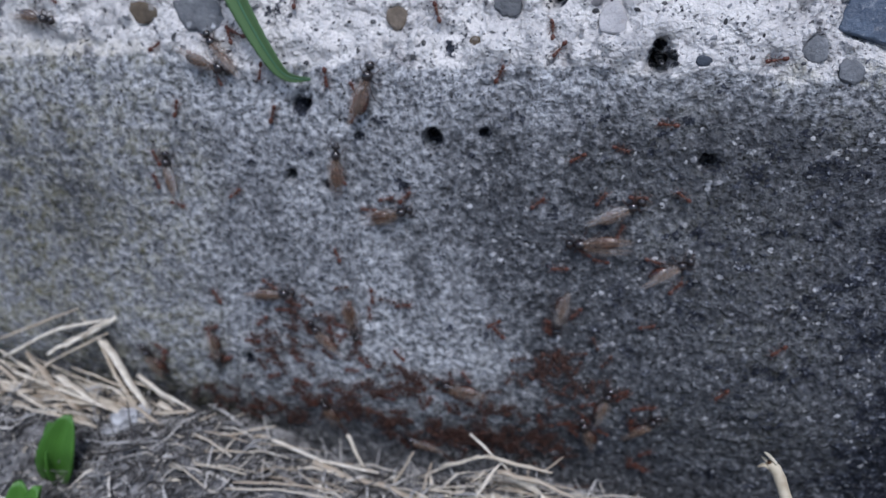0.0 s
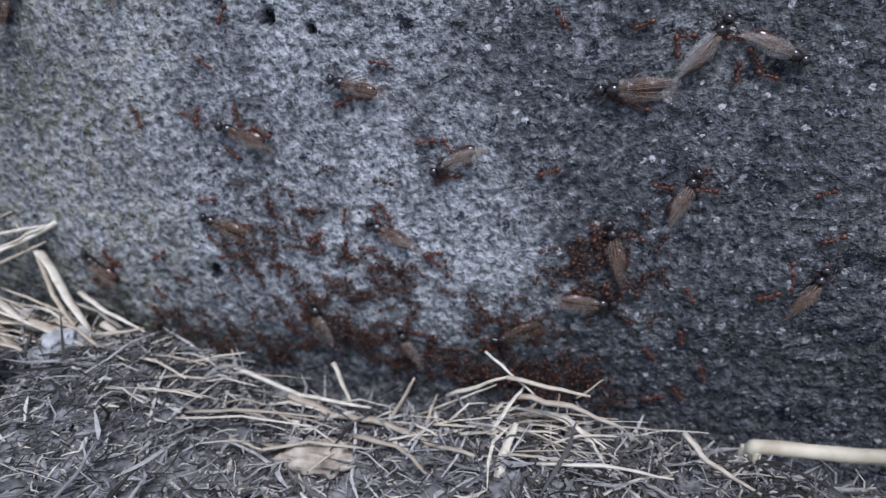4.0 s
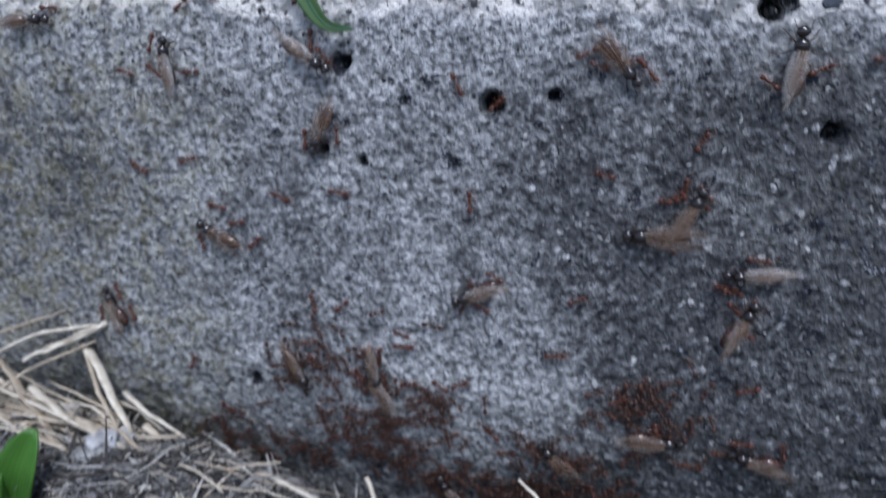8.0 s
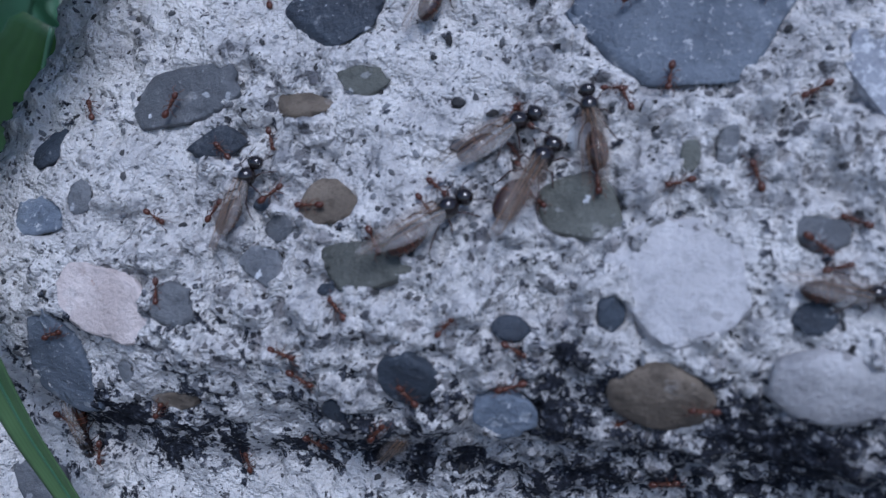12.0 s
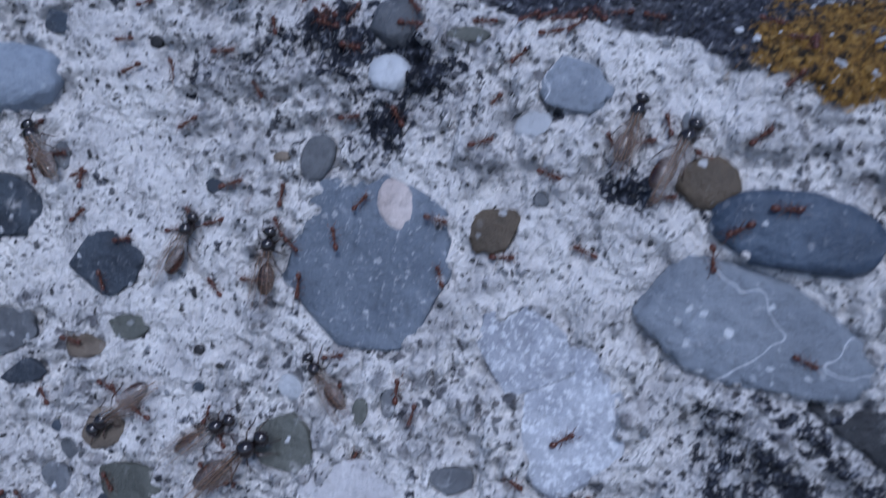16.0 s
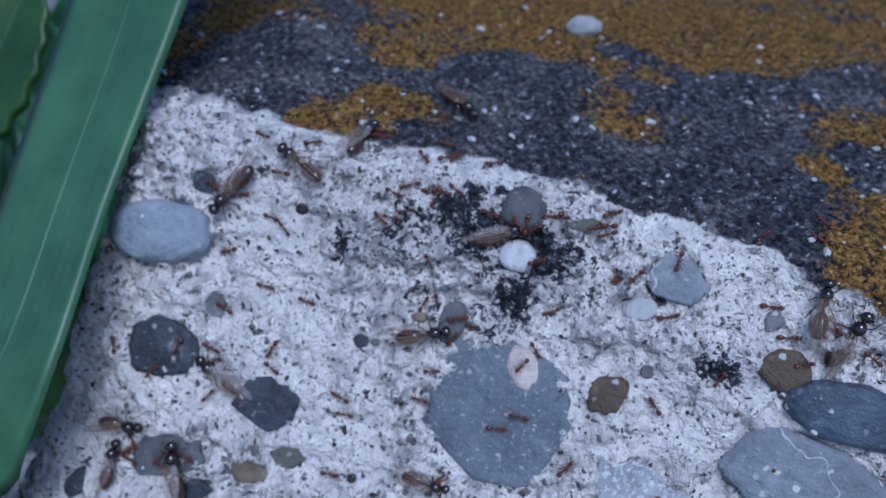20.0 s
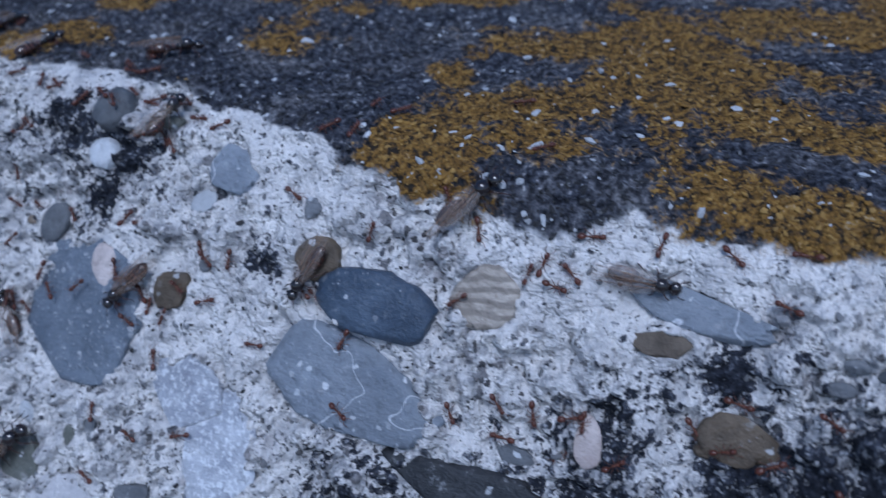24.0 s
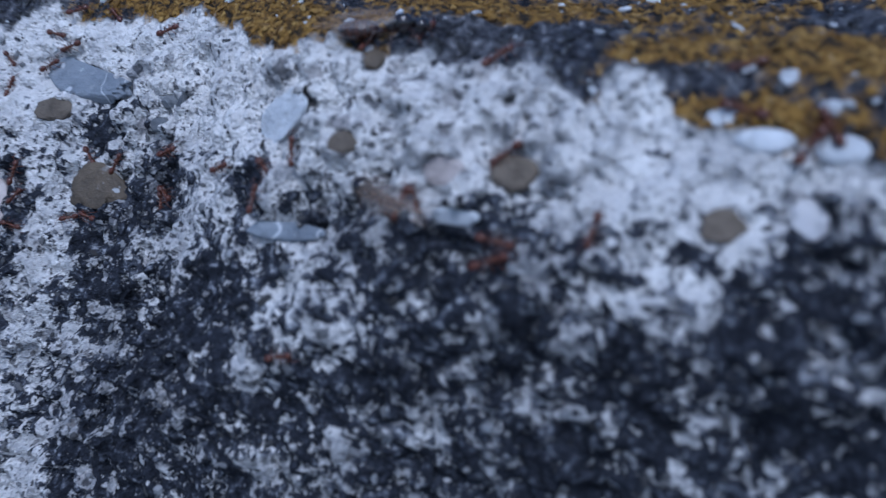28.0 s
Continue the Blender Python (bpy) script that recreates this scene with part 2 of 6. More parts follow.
def varied_material(name, stops, rough=0.85):
    """Loose litter: each piece has its own tone."""
    m, t, bsdf = material(name, rough)
    bsdf.inputs["Specular IOR Level"].default_value = 0.2
    geo = t.nodes.new("ShaderNodeNewGeometry")
    a = texture(t, "ShaderNodeTexNoise", 1200, 3)
    col = ramp(t, geo.outputs["Random Per Island"], stops)
    col = mix(t, ramp(t, a, ((0.35, grey(0.0)), (0.7, grey(0.5)))), col, (0.05, 0.04, 0.032))
    t.links.new(col, bsdf.inputs["Base Color"])
    return m


def straw_material():
    m, t, bsdf = material("dry_straw", 0.6)
    info = t.nodes.new("ShaderNodeObjectInfo")
    a = texture(t, "ShaderNodeTexNoise", 700, 4)
    col = ramp(t, info.outputs["Random"], ((0.0, (0.38, 0.32, 0.25)), (0.5, (0.60, 0.535, 0.43)), (1.0, (0.76, 0.71, 0.61))))
    col = mix(t, ramp(t, a, ((0.4, grey(0.0)), (0.75, grey(0.6)))), col, (0.25, 0.17, 0.10))
    t.links.new(col, bsdf.inputs["Base Color"])
    relief(t, bsdf, a, 0.3, 0.0003)
    return m


def leaf_material(name, dark, light):
    m, t, bsdf = material(name, 0.42)
    bsdf.inputs["Specular IOR Level"].default_value = 0.5
    a = texture(t, "ShaderNodeTexNoise", 90, 4)
    co = t.nodes.new("ShaderNodeTexCoord")
    w = t.nodes.new("ShaderNodeTexWave")
    w.inputs["Scale"].default_value, w.inputs["Distortion"].default_value = 3.2, 0.4
    t.links.new(co.outputs["UV"], w.inputs["Vector"])
    col = ramp(t, a, ((0.3, dark), (0.7, light)))
    col = mix(t, math_node(t, "MULTIPLY", w.outputs["Fac"], 0.06), col, tuple(min(1.0, c * 1.7) for c in light))
    t.links.new(col, bsdf.inputs["Base Color"])
    bsdf.inputs["Subsurface Weight"].default_value = 0.0
    bsdf.inputs["Transmission Weight"].default_value = 0.0
    relief(t, bsdf, w.outputs["Fac"], 0.08, 0.0003)
    return m


def wing_material():
    m, t, bsdf = material("wing_membrane", 0.32)
    a = texture(t, "ShaderNodeTexNoise", 700, 3)
    info = t.nodes.new("ShaderNodeObjectInfo")
    tone = ramp(t, info.outputs["Random"], ((0.0, (0.21, 0.14, 0.095)), (0.6, (0.38, 0.30, 0.25)), (1.0, (0.80, 0.77, 0.75))))
    t.links.new(mix(t, ramp(t, a, ((0.40, grey(0.0)), (0.75, grey(0.12)))), tone, (0.36, 0.25, 0.19)), bsdf.inputs["Base Color"])
    bsdf.inputs["Alpha"].default_value = 0.14
    return m


CONCRETE = concrete_material()
STONES = {
    "B": stone_material("blue_grey_limestone", (0.135, 0.165, 0.215), (0.235, 0.275, 0.335), flecks=0.60),
    "U": stone_material("dark_blue_pebble", (0.045, 0.07, 0.115), (0.12, 0.16, 0.225), flecks=0.66, rough=0.45),
    "V": stone_material("blue_grey_slab", (0.17, 0.195, 0.235), (0.27, 0.30, 0.345), flecks=0.66, veins=True),
    "Y": stone_material("pale_banded_stone", (0.30, 0.26, 0.22), (0.52, 0.47, 0.41), fleck=(0.16, 0.12, 0.10), flecks=0.66, bands=True),
    "D": stone_material("dark_slate_pebble", (0.026, 0.034, 0.05), (0.075, 0.095, 0.125), flecks=0.66),
    "S": stone_material("grey_pebble", (0.09, 0.097, 0.11), (0.19, 0.20, 0.215)),
    "G": stone_material("green_grey_pebble", (0.085, 0.09, 0.078), (0.175, 0.182, 0.16), flecks=0.75),
    "T": stone_material("tan_sandstone", (0.10, 0.08, 0.062), (0.25, 0.205, 0.16), fleck=(0.1, 0.08, 0.06), flecks=0.6, rough=0.9),
    "R": stone_material("brown_pebble", (0.08, 0.06, 0.04), (0.16, 0.12, 0.08), flecks=0.75),
    "P": stone_material("pink_stone", (0.47, 0.40, 0.38), (0.64, 0.57, 0.545), fleck=(0.3, 0.22, 0.2), flecks=0.72),
    "L": stone_material("light_speckled_stone", (0.25, 0.265, 0.31), (0.44, 0.46, 0.50), flecks=0.52),
    "W": stone_material("pale_stone", (0.45, 0.47, 0.50), (0.64, 0.66, 0.69)),
    "Q": stone_material("cloudy_quartz", (0.36, 0.355, 0.37), (0.60, 0.585, 0.59), fleck=(0.25, 0.24, 0.24), flecks=0.74, rough=0.3),
    "Z": stone_material("smooth_blue_pebble", (0.20, 0.24, 0.30), (0.32, 0.36, 0.42), flecks=0.72),
    "N": stone_material("black_slate", (0.014, 0.016, 0.02), (0.05, 0.052, 0.058), flecks=0.8),
    "K": stone_material("black_bead", (0.01, 0.01, 0.012), (0.03, 0.03, 0.035), flecks=0.85),
}
LICHEN = varied_material("orange_lichen", ((0.0, (0.13, 0.068, 0.016)), (0.5, (0.25, 0.138, 0.028)), (1.0, (0.38, 0.24, 0.07))))
SOIL = plain_material("grey_dry_soil", (0.025, 0.024, 0.025), (0.32, 0.315, 0.32), 420, 0.95)
CHAFF = varied_material("chaff", ((0.0, (0.025, 0.023, 0.022)), (0.35, (0.10, 0.097, 0.097)), (0.65, (0.31, 0.305, 0.302)), (0.88, (0.62, 0.60, 0.57)), (1.0, (0.74, 0.66, 0.53))))
STRAW = straw_material()
STALK = plain_material("dry_stalk", (0.34, 0.28, 0.19), (0.72, 0.65, 0.50), 260, 0.55)
PITH = plain_material("brown_pith", (0.05, 0.025, 0.012), (0.16, 0.085, 0.04), 900, 0.9)
CLOD = plain_material("white_clod", (0.16, 0.16, 0.165), (0.66, 0.66, 0.67), 420, 0.95)
CHIP = plain_material("weathered_wood", (0.22, 0.18, 0.14), (0.56, 0.49, 0.41), 600, 0.9)
GRIT = varied_material("stone_grit", ((0.0, (0.03, 0.032, 0.036)), (0.5, (0.14, 0.145, 0.155)), (0.85, (0.26, 0.27, 0.29)), (1.0, (0.5, 0.5, 0.5))))
GRASS = leaf_material("grass_green", (0.026, 0.082, 0.042), (0.052, 0.150, 0.072))
GRASS_PALE = leaf_material("young_grass_green", (0.05, 0.105, 0.04), (0.105, 0.19, 0.075))
LEAF = leaf_material("leaf_green", (0.010, 0.038, 0.008), (0.028, 0.085, 0.016))
RIB = leaf_material("pale_green_rib", (0.045, 0.12, 0.065), (0.075, 0.18, 0.10))
SPROUT = leaf_material("sprout_green", (0.035, 0.10, 0.015), (0.075, 0.20, 0.03))
STEM = plain_material("red_stem", (0.12, 0.02, 0.015), (0.22, 0.05, 0.03), 300, 0.5)
ANT_RED = plain_material("red_brown_chitin", (0.055, 0.018, 0.010), (0.135, 0.043, 0.021), 1500, 0.35)
THRONG = plain_material("crowded_chitin", (0.018, 0.008, 0.006), (0.075, 0.027, 0.015), 900, 0.5)
ANT_RED_DARK = plain_material("dark_red_chitin", (0.05, 0.014, 0.008), (0.11, 0.03, 0.015), 1500, 0.3)
ANT_BLACK = plain_material("black_chitin", (0.006, 0.004, 0.004), (0.020, 0.012, 0.011), 900, 0.12, coat=0.7)
ANT_BROWN = plain_material("brown_chitin", (0.018, 0.007, 0.005), (0.060, 0.021, 0.011), 900, 0.2, coat=0.5)
WING = wing_material()
VEIN = plain_material("wing_vein", (0.14, 0.08, 0.045), (0.25, 0.15, 0.09), 800, 0.5)


# ---- mesh helpers ----
def part(name, bm, mat, parent=None, label="", smooth=True):
    me = bpy.data.meshes.new(name)
    if smooth:
        for fc in bm.faces:
            fc.smooth = True
    bm.to_mesh(me)
    bm.free()
    me.materials.append(mat)
    ob = new(name, me)
    ob.parent = parent
    return tagged(ob, label)


def raw_mesh(name, verts, faces, mat, smooth=True):
    """A mesh from arrays: verts n x 3, faces m x 3 or m x 4."""
    me = bpy.data.meshes.new(name)
    verts, faces = np.ascontiguousarray(verts, np.float32), np.ascontiguousarray(faces, np.int32)
    k = faces.shape[1]
    me.vertices.add(len(verts))
    me.vertices.foreach_set("co", verts.ravel())
    me.loops.add(faces.size)
    me.loops.foreach_set("vertex_index", faces.ravel())
    me.polygons.add(len(faces))
    me.polygons.foreach_set("loop_start", np.arange(0, faces.size, k, dtype=np.int32))
    me.polygons.foreach_set("use_smooth", np.full(len(faces), smooth))
    me.update(calc_edges=True)
    me.materials.append(mat)
    return me


def sheet_faces(n, m):
    i, j = np.meshgrid(np.arange(n - 1), np.arange(m - 1), indexing="ij")
    a = (i * m + j).ravel()
    return np.stack([a, a + m, a + m + 1, a + 1], 1)


def set_color(me, name, r, g, b):
    layer = me.color_attributes.new(name, "FLOAT_COLOR", "POINT")
    data = np.stack([r, g, b, np.ones_like(r)], -1).astype(np.float32)
    layer.data.foreach_set("color", data.ravel())


# ---- shape of the block: the front, its broken upper part and the top, in centimetres ----
def vnoise(x, y, z=0.0, seed=0):
    """Smooth lattice noise, -1 to 1."""
    x, y, z = np.broadcast_arrays(np.asarray(x, float), np.asarray(y, float), np.asarray(z, float))
    fx, fy, fz = np.floor(x), np.floor(y), np.floor(z)
    tx, ty, tz = x - fx, y - fy, z - fz
    tx, ty, tz = (t * t * (3 - 2 * t) for t in (tx, ty, tz))
    ix, iy, iz = fx.astype(np.int64), fy.astype(np.int64), fz.astype(np.int64)
    out = 0.0
    for a in (0, 1):
        for b in (0, 1):
            for c in (0, 1):
                h = ((ix + a) * 374761393 + (iy + b) * 668265263 + (iz + c) * 2147483647 + seed * 974634777) & 0xFFFFFFFF
                h = ((h ^ (h >> 13)) * 1274126177) & 0xFFFFFFFF
                h = ((h ^ (h >> 16)) * 1540483477) & 0xFFFFFFFF
                v = ((h >> 8) & 0xFFFF) / 32767.5 - 1
                out = out + v * (tx if a else 1 - tx) * (ty if b else 1 - ty) * (tz if c else 1 - tz)
    return out


def fbm(x, y, z=0.0, octaves=4, seed=0):
    total, amp = 0.0, 0.5
    for k in range(octaves):
        total = total + amp * vnoise(np.asarray(x) * 2 ** k, np.asarray(y) * 2 ** k, np.asarray(z) * 2 ** k, seed + k)
        amp *= 0.5
    return total


def step(a, b, v):
    t = np.clip((v - a) / (b - a), 0, 1)
    return t * t * (3 - 2 * t)


def bump_at(x, s, cx, cs, rx, rs):
    return np.exp(-((x - cx) / rx) ** 2 - ((s - cs) / rs) ** 2)


def groove_height(x):
    return 3.35 + 0.10 * np.sin(x * 0.9) + 0.05 * np.clip(x, 0, 12)


def front_y(x, z):
    """How far back the front lies at height z."""
    g = groove_height(x)
    foot = 4.9 + 2.4 * step(9.5, 14.5, x)
    y = -0.1 + 0.35 * step(1.8, g - 0.2, z)
    y = y + 0.12 * np.exp(-((z - g) / 0.4) ** 2) - 0.38 * step(g - 0.45, g + 1.3, z)
    y = y + 0.57 * np.maximum(0, z - foot) - 0.03 * np.maximum(0, z - foot - 4)
    y = y - 0.36 * np.exp(-((x - 7.0) / 2.2) ** 2) * step(6.5, 9.0, z)
    y = y + 0.6 * (1 - step(-5.4, -2.5, z))
    y = y + 0.55 * bump_at(x, z, 5.6, 4.75, 1.5, 0.35) + 0.3 * bump_at(x, z, 8.0, 5.4, 1.5, 0.4)
    return y


def top_z(x, y):
    return 10.05 - 0.085 * x + 0.17 * y - 0.006 * np.maximum(0, y - 6) ** 2 * 0.5


# where the stones sit: along the block, up it, half lengths, turn, kind, how far they bulge
stones = []


def stone(x, s, a, b, turn, kind, out=None):
    proud = out * min(a, b) if out is not None else 0.0 if kind in "LWPQ" else 0.008 + 0.007 * (len(stones) % 5)
    stones.append((x, s, a, b, turn, kind, proud))


stone(2.12, 7.75, 1.000, 1.060, 0, "B", 0.035)
stone(2.45, 8.38, 0.210, 0.300, -30, "P", 0.3)
stone(4.50, 2.68, 0.560, 0.420, -25, "U", 0.12)
stone(3.72, 2.25, 0.170, 0.160, 0, "S")
stone(4.12, 1.99, 0.160, 0.140, 0, "S")
stone(-1.02, 7.57, 0.480, 0.400, 0, "D", 0.12)
stone(2.22, 10.17, 0.276, 0.300, 0, "S", 0.6)
stone(2.20, 9.64, 0.230, 0.200, 0, "W", 0.7)
stone(4.22, 9.58, 0.400, 0.320, 28, "V", 0.12)
stone(3.52, 8.22, 0.265, 0.250, 0, "R", 0.2)
stone(6.36, 8.46, 0.700, 0.370, 8, "U", 0.45)
stone(6.02, 7.64, 1.080, 0.620, 22, "V", 0.12)
stone(3.92, 7.15, 0.440, 0.470, 0, "L")
stone(4.42, 6.62, 0.540, 0.700, 0, "L")
stone(1.42, 8.79, 0.180, 0.280, 8, "S", 0.3)
stone(1.42, 6.06, 0.400, 0.345, 0, "G", 0.1)
stone(-0.40, 5.49, 0.400, 0.240, 0, "G", 0.1)
stone(-0.80, 5.93, 0.300, 0.210, 0, "T", 0.15)
stone(-1.19, 6.73, 0.300, 0.150, 0, "T")
stone(-2.79, 9.49, 0.760, 0.430, 0, "Z", 0.6)
stone(-2.59, 8.10, 0.560, 0.430, 0, "D", 0.2)
stone(3.82, 9.23, 0.185, 0.180, 0, "W")
stone(5.57, 8.81, 0.285, 0.240, 0, "R", 0.4)
stone(5.37, 9.30, 0.110, 0.136, 0, "S")
stone(-2.24, 10.14, 0.210, 0.170, 0, "D")
stone(-1.89, 8.68, 0.180, 0.180, 0, "S")
stone(0.22, 8.45, 0.110, 0.100, 0, "D")
stone(-3.80, 6.22, 0.210, 0.200, 0, "D")
stone(7.60, 8.67, 0.330, 0.380, -30, "Y", 0.15)
stone(9.66, 8.69, 0.740, 0.210, 18, "V", 0.2)
stone(9.38, 8.38, 0.310, 0.130, 0, "T", 0.2)
stone(7.80, 6.68, 1.180, 0.380, 14, "N", 0.25)
stone(8.78, 7.44, 0.153, 0.258, 0, "P")
stone(10.13, 7.66, 0.384, 0.250, 0, "R", 0.25)
stone(11.03, 8.49, 0.124, 0.070, 0, "S")
stone(8.03, 7.20, 0.203, 0.112, 0, "S")
stone(2.32, 5.58, 0.500, 0.520, 0, "Q")
stone(3.42, 4.90, 0.430, 0.280, 0, "Q", 0.4)
stone(2.20, 4.68, 0.400, 0.310, 0, "T", 0.3)
stone(-2.45, 6.75, 0.550, 0.360, -20, "S")
stone(2.57, 6.56, 0.100, 0.175, 0, "S")
stone(2.29, 6.47, 0.080, 0.165, 0, "G")
stone(1.75, 5.28, 0.130, 0.160, 0, "D")
stone(3.32, 5.96, 0.240, 0.170, 0, "S")
stone(-2.93, 4.96, 0.540, 0.310, 12, "P")
stone(0.10, 4.58, 0.255, 0.245, 0, "D", 0.3)
stone(0.94, 4.34, 0.300, 0.280, 0, "B", 0.25)
stone(-1.34, 5.40, 0.250, 0.180, 20, "S")
stone(-3.29, 5.81, 0.120, 0.190, 0, "S")
stone(0.95, 5.10, 0.150, 0.110, 0, "D")
stone(3.26, 5.38, 0.160, 0.145, 0, "D")
stone(16.64, 8.01, 0.100, 0.140, 0, "Q")
stone(14.39, 8.19, 0.153, 0.120, 0, "P")
stone(14.89, 8.20, 0.180, 0.130, 0, "T")
stone(13.03, 7.68, 0.340, 0.080, 0, "V")
stone(16.38, 8.39, 0.160, 0.075, 0, "W", 0.5)
stone(16.78, 8.37, 0.140, 0.090, 0, "W", 0.5)
stone(14.54, 7.91, 0.200, 0.070, 0, "W")
stone(1.42, 6.58, 0.182, 0.156, 0, "W")
stone(-1.99, 6.37, 0.275, 0.141, -10, "D")
stone(-0.63, 6.96, 0.250, 0.157, 10, "G")
stone(-1.24, 5.69, 0.163, 0.134, 0, "S")
stone(3.97, 8.53, 0.081, 0.081, 0, "S")
stone(0.97, 8.78, 0.109, 0.065, 0, "T")
stone(0.27, 6.81, 0.062, 0.062, 0, "K")
stone(0.42, 8.45, 0.072, 0.057, 0, "S")
stone(0.32, 6.45, 0.075, 0.061, 0, "D")
stone(-1.44, 5.88, 0.105, 0.068, 0, "D")
stone(-2.14, 5.02, 0.203, 0.250, 0, "S")
stone(-0.58, 4.13, 0.138, 0.138, 0, "D")
stone(-2.24, 3.95, 0.219, 0.125, 0, "T")
stone(-2.74, 4.23, 0.114, 0.114, 0, "S")
stone(-3.74, 5.61, 0.344, 0.206, 0, "B")
stone(-3.49, 4.21, 0.347, 0.614, -15, "B")
stone(-1.39, 2.55, 0.165, 0.159, 0, "T")
stone(0.07, 2.72, 0.226, 0.168, 25, "S")
stone(1.37, 2.56, 0.195, 0.234, 0, "Q")
stone(-0.33, 2.28, 0.077, 0.058, 0, "R")
stone(-5.04, 2.58, 0.226, 0.145, 0, "R")
stone(-4.14, 2.58, 0.379, 0.258, 10, "S")
stone(-5.74, 3.33, 0.235, 0.210, 0, "S")
stone(-0.69, 5.26, 0.093, 0.070, 0, "D")
stone(2.47, 2.09, 0.095, 0.068, 0, "D")
stone(-0.79, 9.93, 0.081, 0.081, 0, "K")
stone(3.02, 10.06, 0.219, 0.084, -5, "G")
stone(12.83, 8.46, 0.383, 0.194, -10, "W")
stone(11.28, 8.51, 0.116, 0.082, 0, "S")
stone(10.93, 8.29, 0.133, 0.073, 0, "S")
stone(13.69, 8.91, 0.076, 0.091, 0, "R")
stone(13.59, 8.33, 0.123, 0.099, 0, "T")
stone(16.14, 8.52, 0.104, 0.058, 0, "W")
stone(16.19, 7.95, 0.135, 0.095, 0, "T")

NX, LOW_ROWS, NF, NT = 900, 160, 430, 130
gx = np.concatenate([np.linspace(-11.0, -7.1, 40), np.linspace(-7.0, 17.6, NX - 80), np.linspace(17.7, 23.5, 40)])
rim_z = np.full(NX, 9.0)
for _ in range(30):
    rim_z = top_z(gx, front_y(gx, rim_z))
rim_z = rim_z + 0.12 * fbm(gx * 0.7, 3.1, seed=5)
rim_y = front_y(gx, rim_z)
# rows: the front by height, then the top by depth
low, seam = -7.0, 1.6
FZ = np.hstack([np.repeat(np.linspace(low, seam, LOW_ROWS, endpoint=False)[None], NX, 0), seam + (rim_z[:, None] - seam) * np.linspace(0, 1, NF - LOW_ROWS)[None]])
FX = np.repeat(gx[:, None], NF, 1)
FY = front_y(FX, FZ)
tt = np.linspace(0, 1, NT + 1)[1:]
TY = rim_y[:, None] + 26.0 * (0.22 * tt + 0.78 * tt ** 2.6)[None, :]
TX = np.repeat(gx[:, None], NT, 1)
TZ = top_z(TX, TY) + (rim_z - top_z(gx, rim_y))[:, None] * np.exp(-(TY - rim_y[:, None]) / 0.4)
GX, GY, GZ = np.hstack([FX, TX]), np.hstack([FY, TY]), np.hstack([FZ, TZ])
GS = np.hstack([FZ, rim_z[:, None] + TY - rim_y[:, None]])
for _ in range(110):
    a = slice(NF - 50, NF + 18)
    m = slice(NF - 51, NF + 17), slice(NF - 49, NF + 19)
    for arr in (GY, GZ):
        arr[:, a] = 0.5 * arr[:, a] + 0.25 * (arr[:, m[0]] + arr[:, m[1]])
# the broken left end turns back
end = np.interp(GS, [1.0, 2.6, 3.4, 4.7, 6.0, 8.0, 10.5, 14.0, 40.0], [-12.5, -8.2, -6.7, -5.6, -5.0, -4.6, -3.7, -5.5, -10.0]) + 0.35 * fbm(GS * 0.8, 0.7, seed=9)
over = np.maximum(0, end + 0.7 - GX)
GY = GY + 0.9 * over ** 2 * (1 - step(9.0, 11.0, GS)) + 0.2 * over ** 2
GZ = GZ - 0.5 * over ** 2 * step(6.0, 10.5, GS)
GX = np.where(over > 0, end + 0.7 - 0.75 * (1 - np.exp(-over / 0.75)), GX)
# roughness: smooth cast cement below, torn mortar above
edge_line = np.interp(gx, [-4.0, -2.0, -0.8, 1.5, 3.0, 4.2, 5.4, 6.5, 7.4, 8.9, 10.5, 12.0, 13.3, 14.3, 15.8, 16.1, 17.0], [1.0, 0.68, 0.47, 0.55, 0.45, 0.15, -0.03, -0.26, -0.40, -0.3, -0.3, -0.22, -0.05, 0.03, -0.16, -0.4, -0.48])
ONTOP = step(-0.30, 0.30, GS - rim_z[:, None] - edge_line[:, None] + 0.12 * fbm(GX * 0.9, GS * 0.9, seed=31) + 0.24 * fbm(GX * 3.0, GS * 3.0, seed=33))
TORN = step(1.8, 2.15, GZ + 0.25 * fbm(GX * 1.1, GZ * 1.1, seed=21)) * (1 - ONTOP)
r1 = fbm(GX * 0.9, GY * 0.9, GZ * 0.9, 3, seed=40)
r2 = fbm(GX * 3.1, GY * 3.1, GZ * 3.1, 4, seed=50)
r3 = fbm(GX * 7.0, GY * 7.0, GZ * 7.0, 2, seed=60)
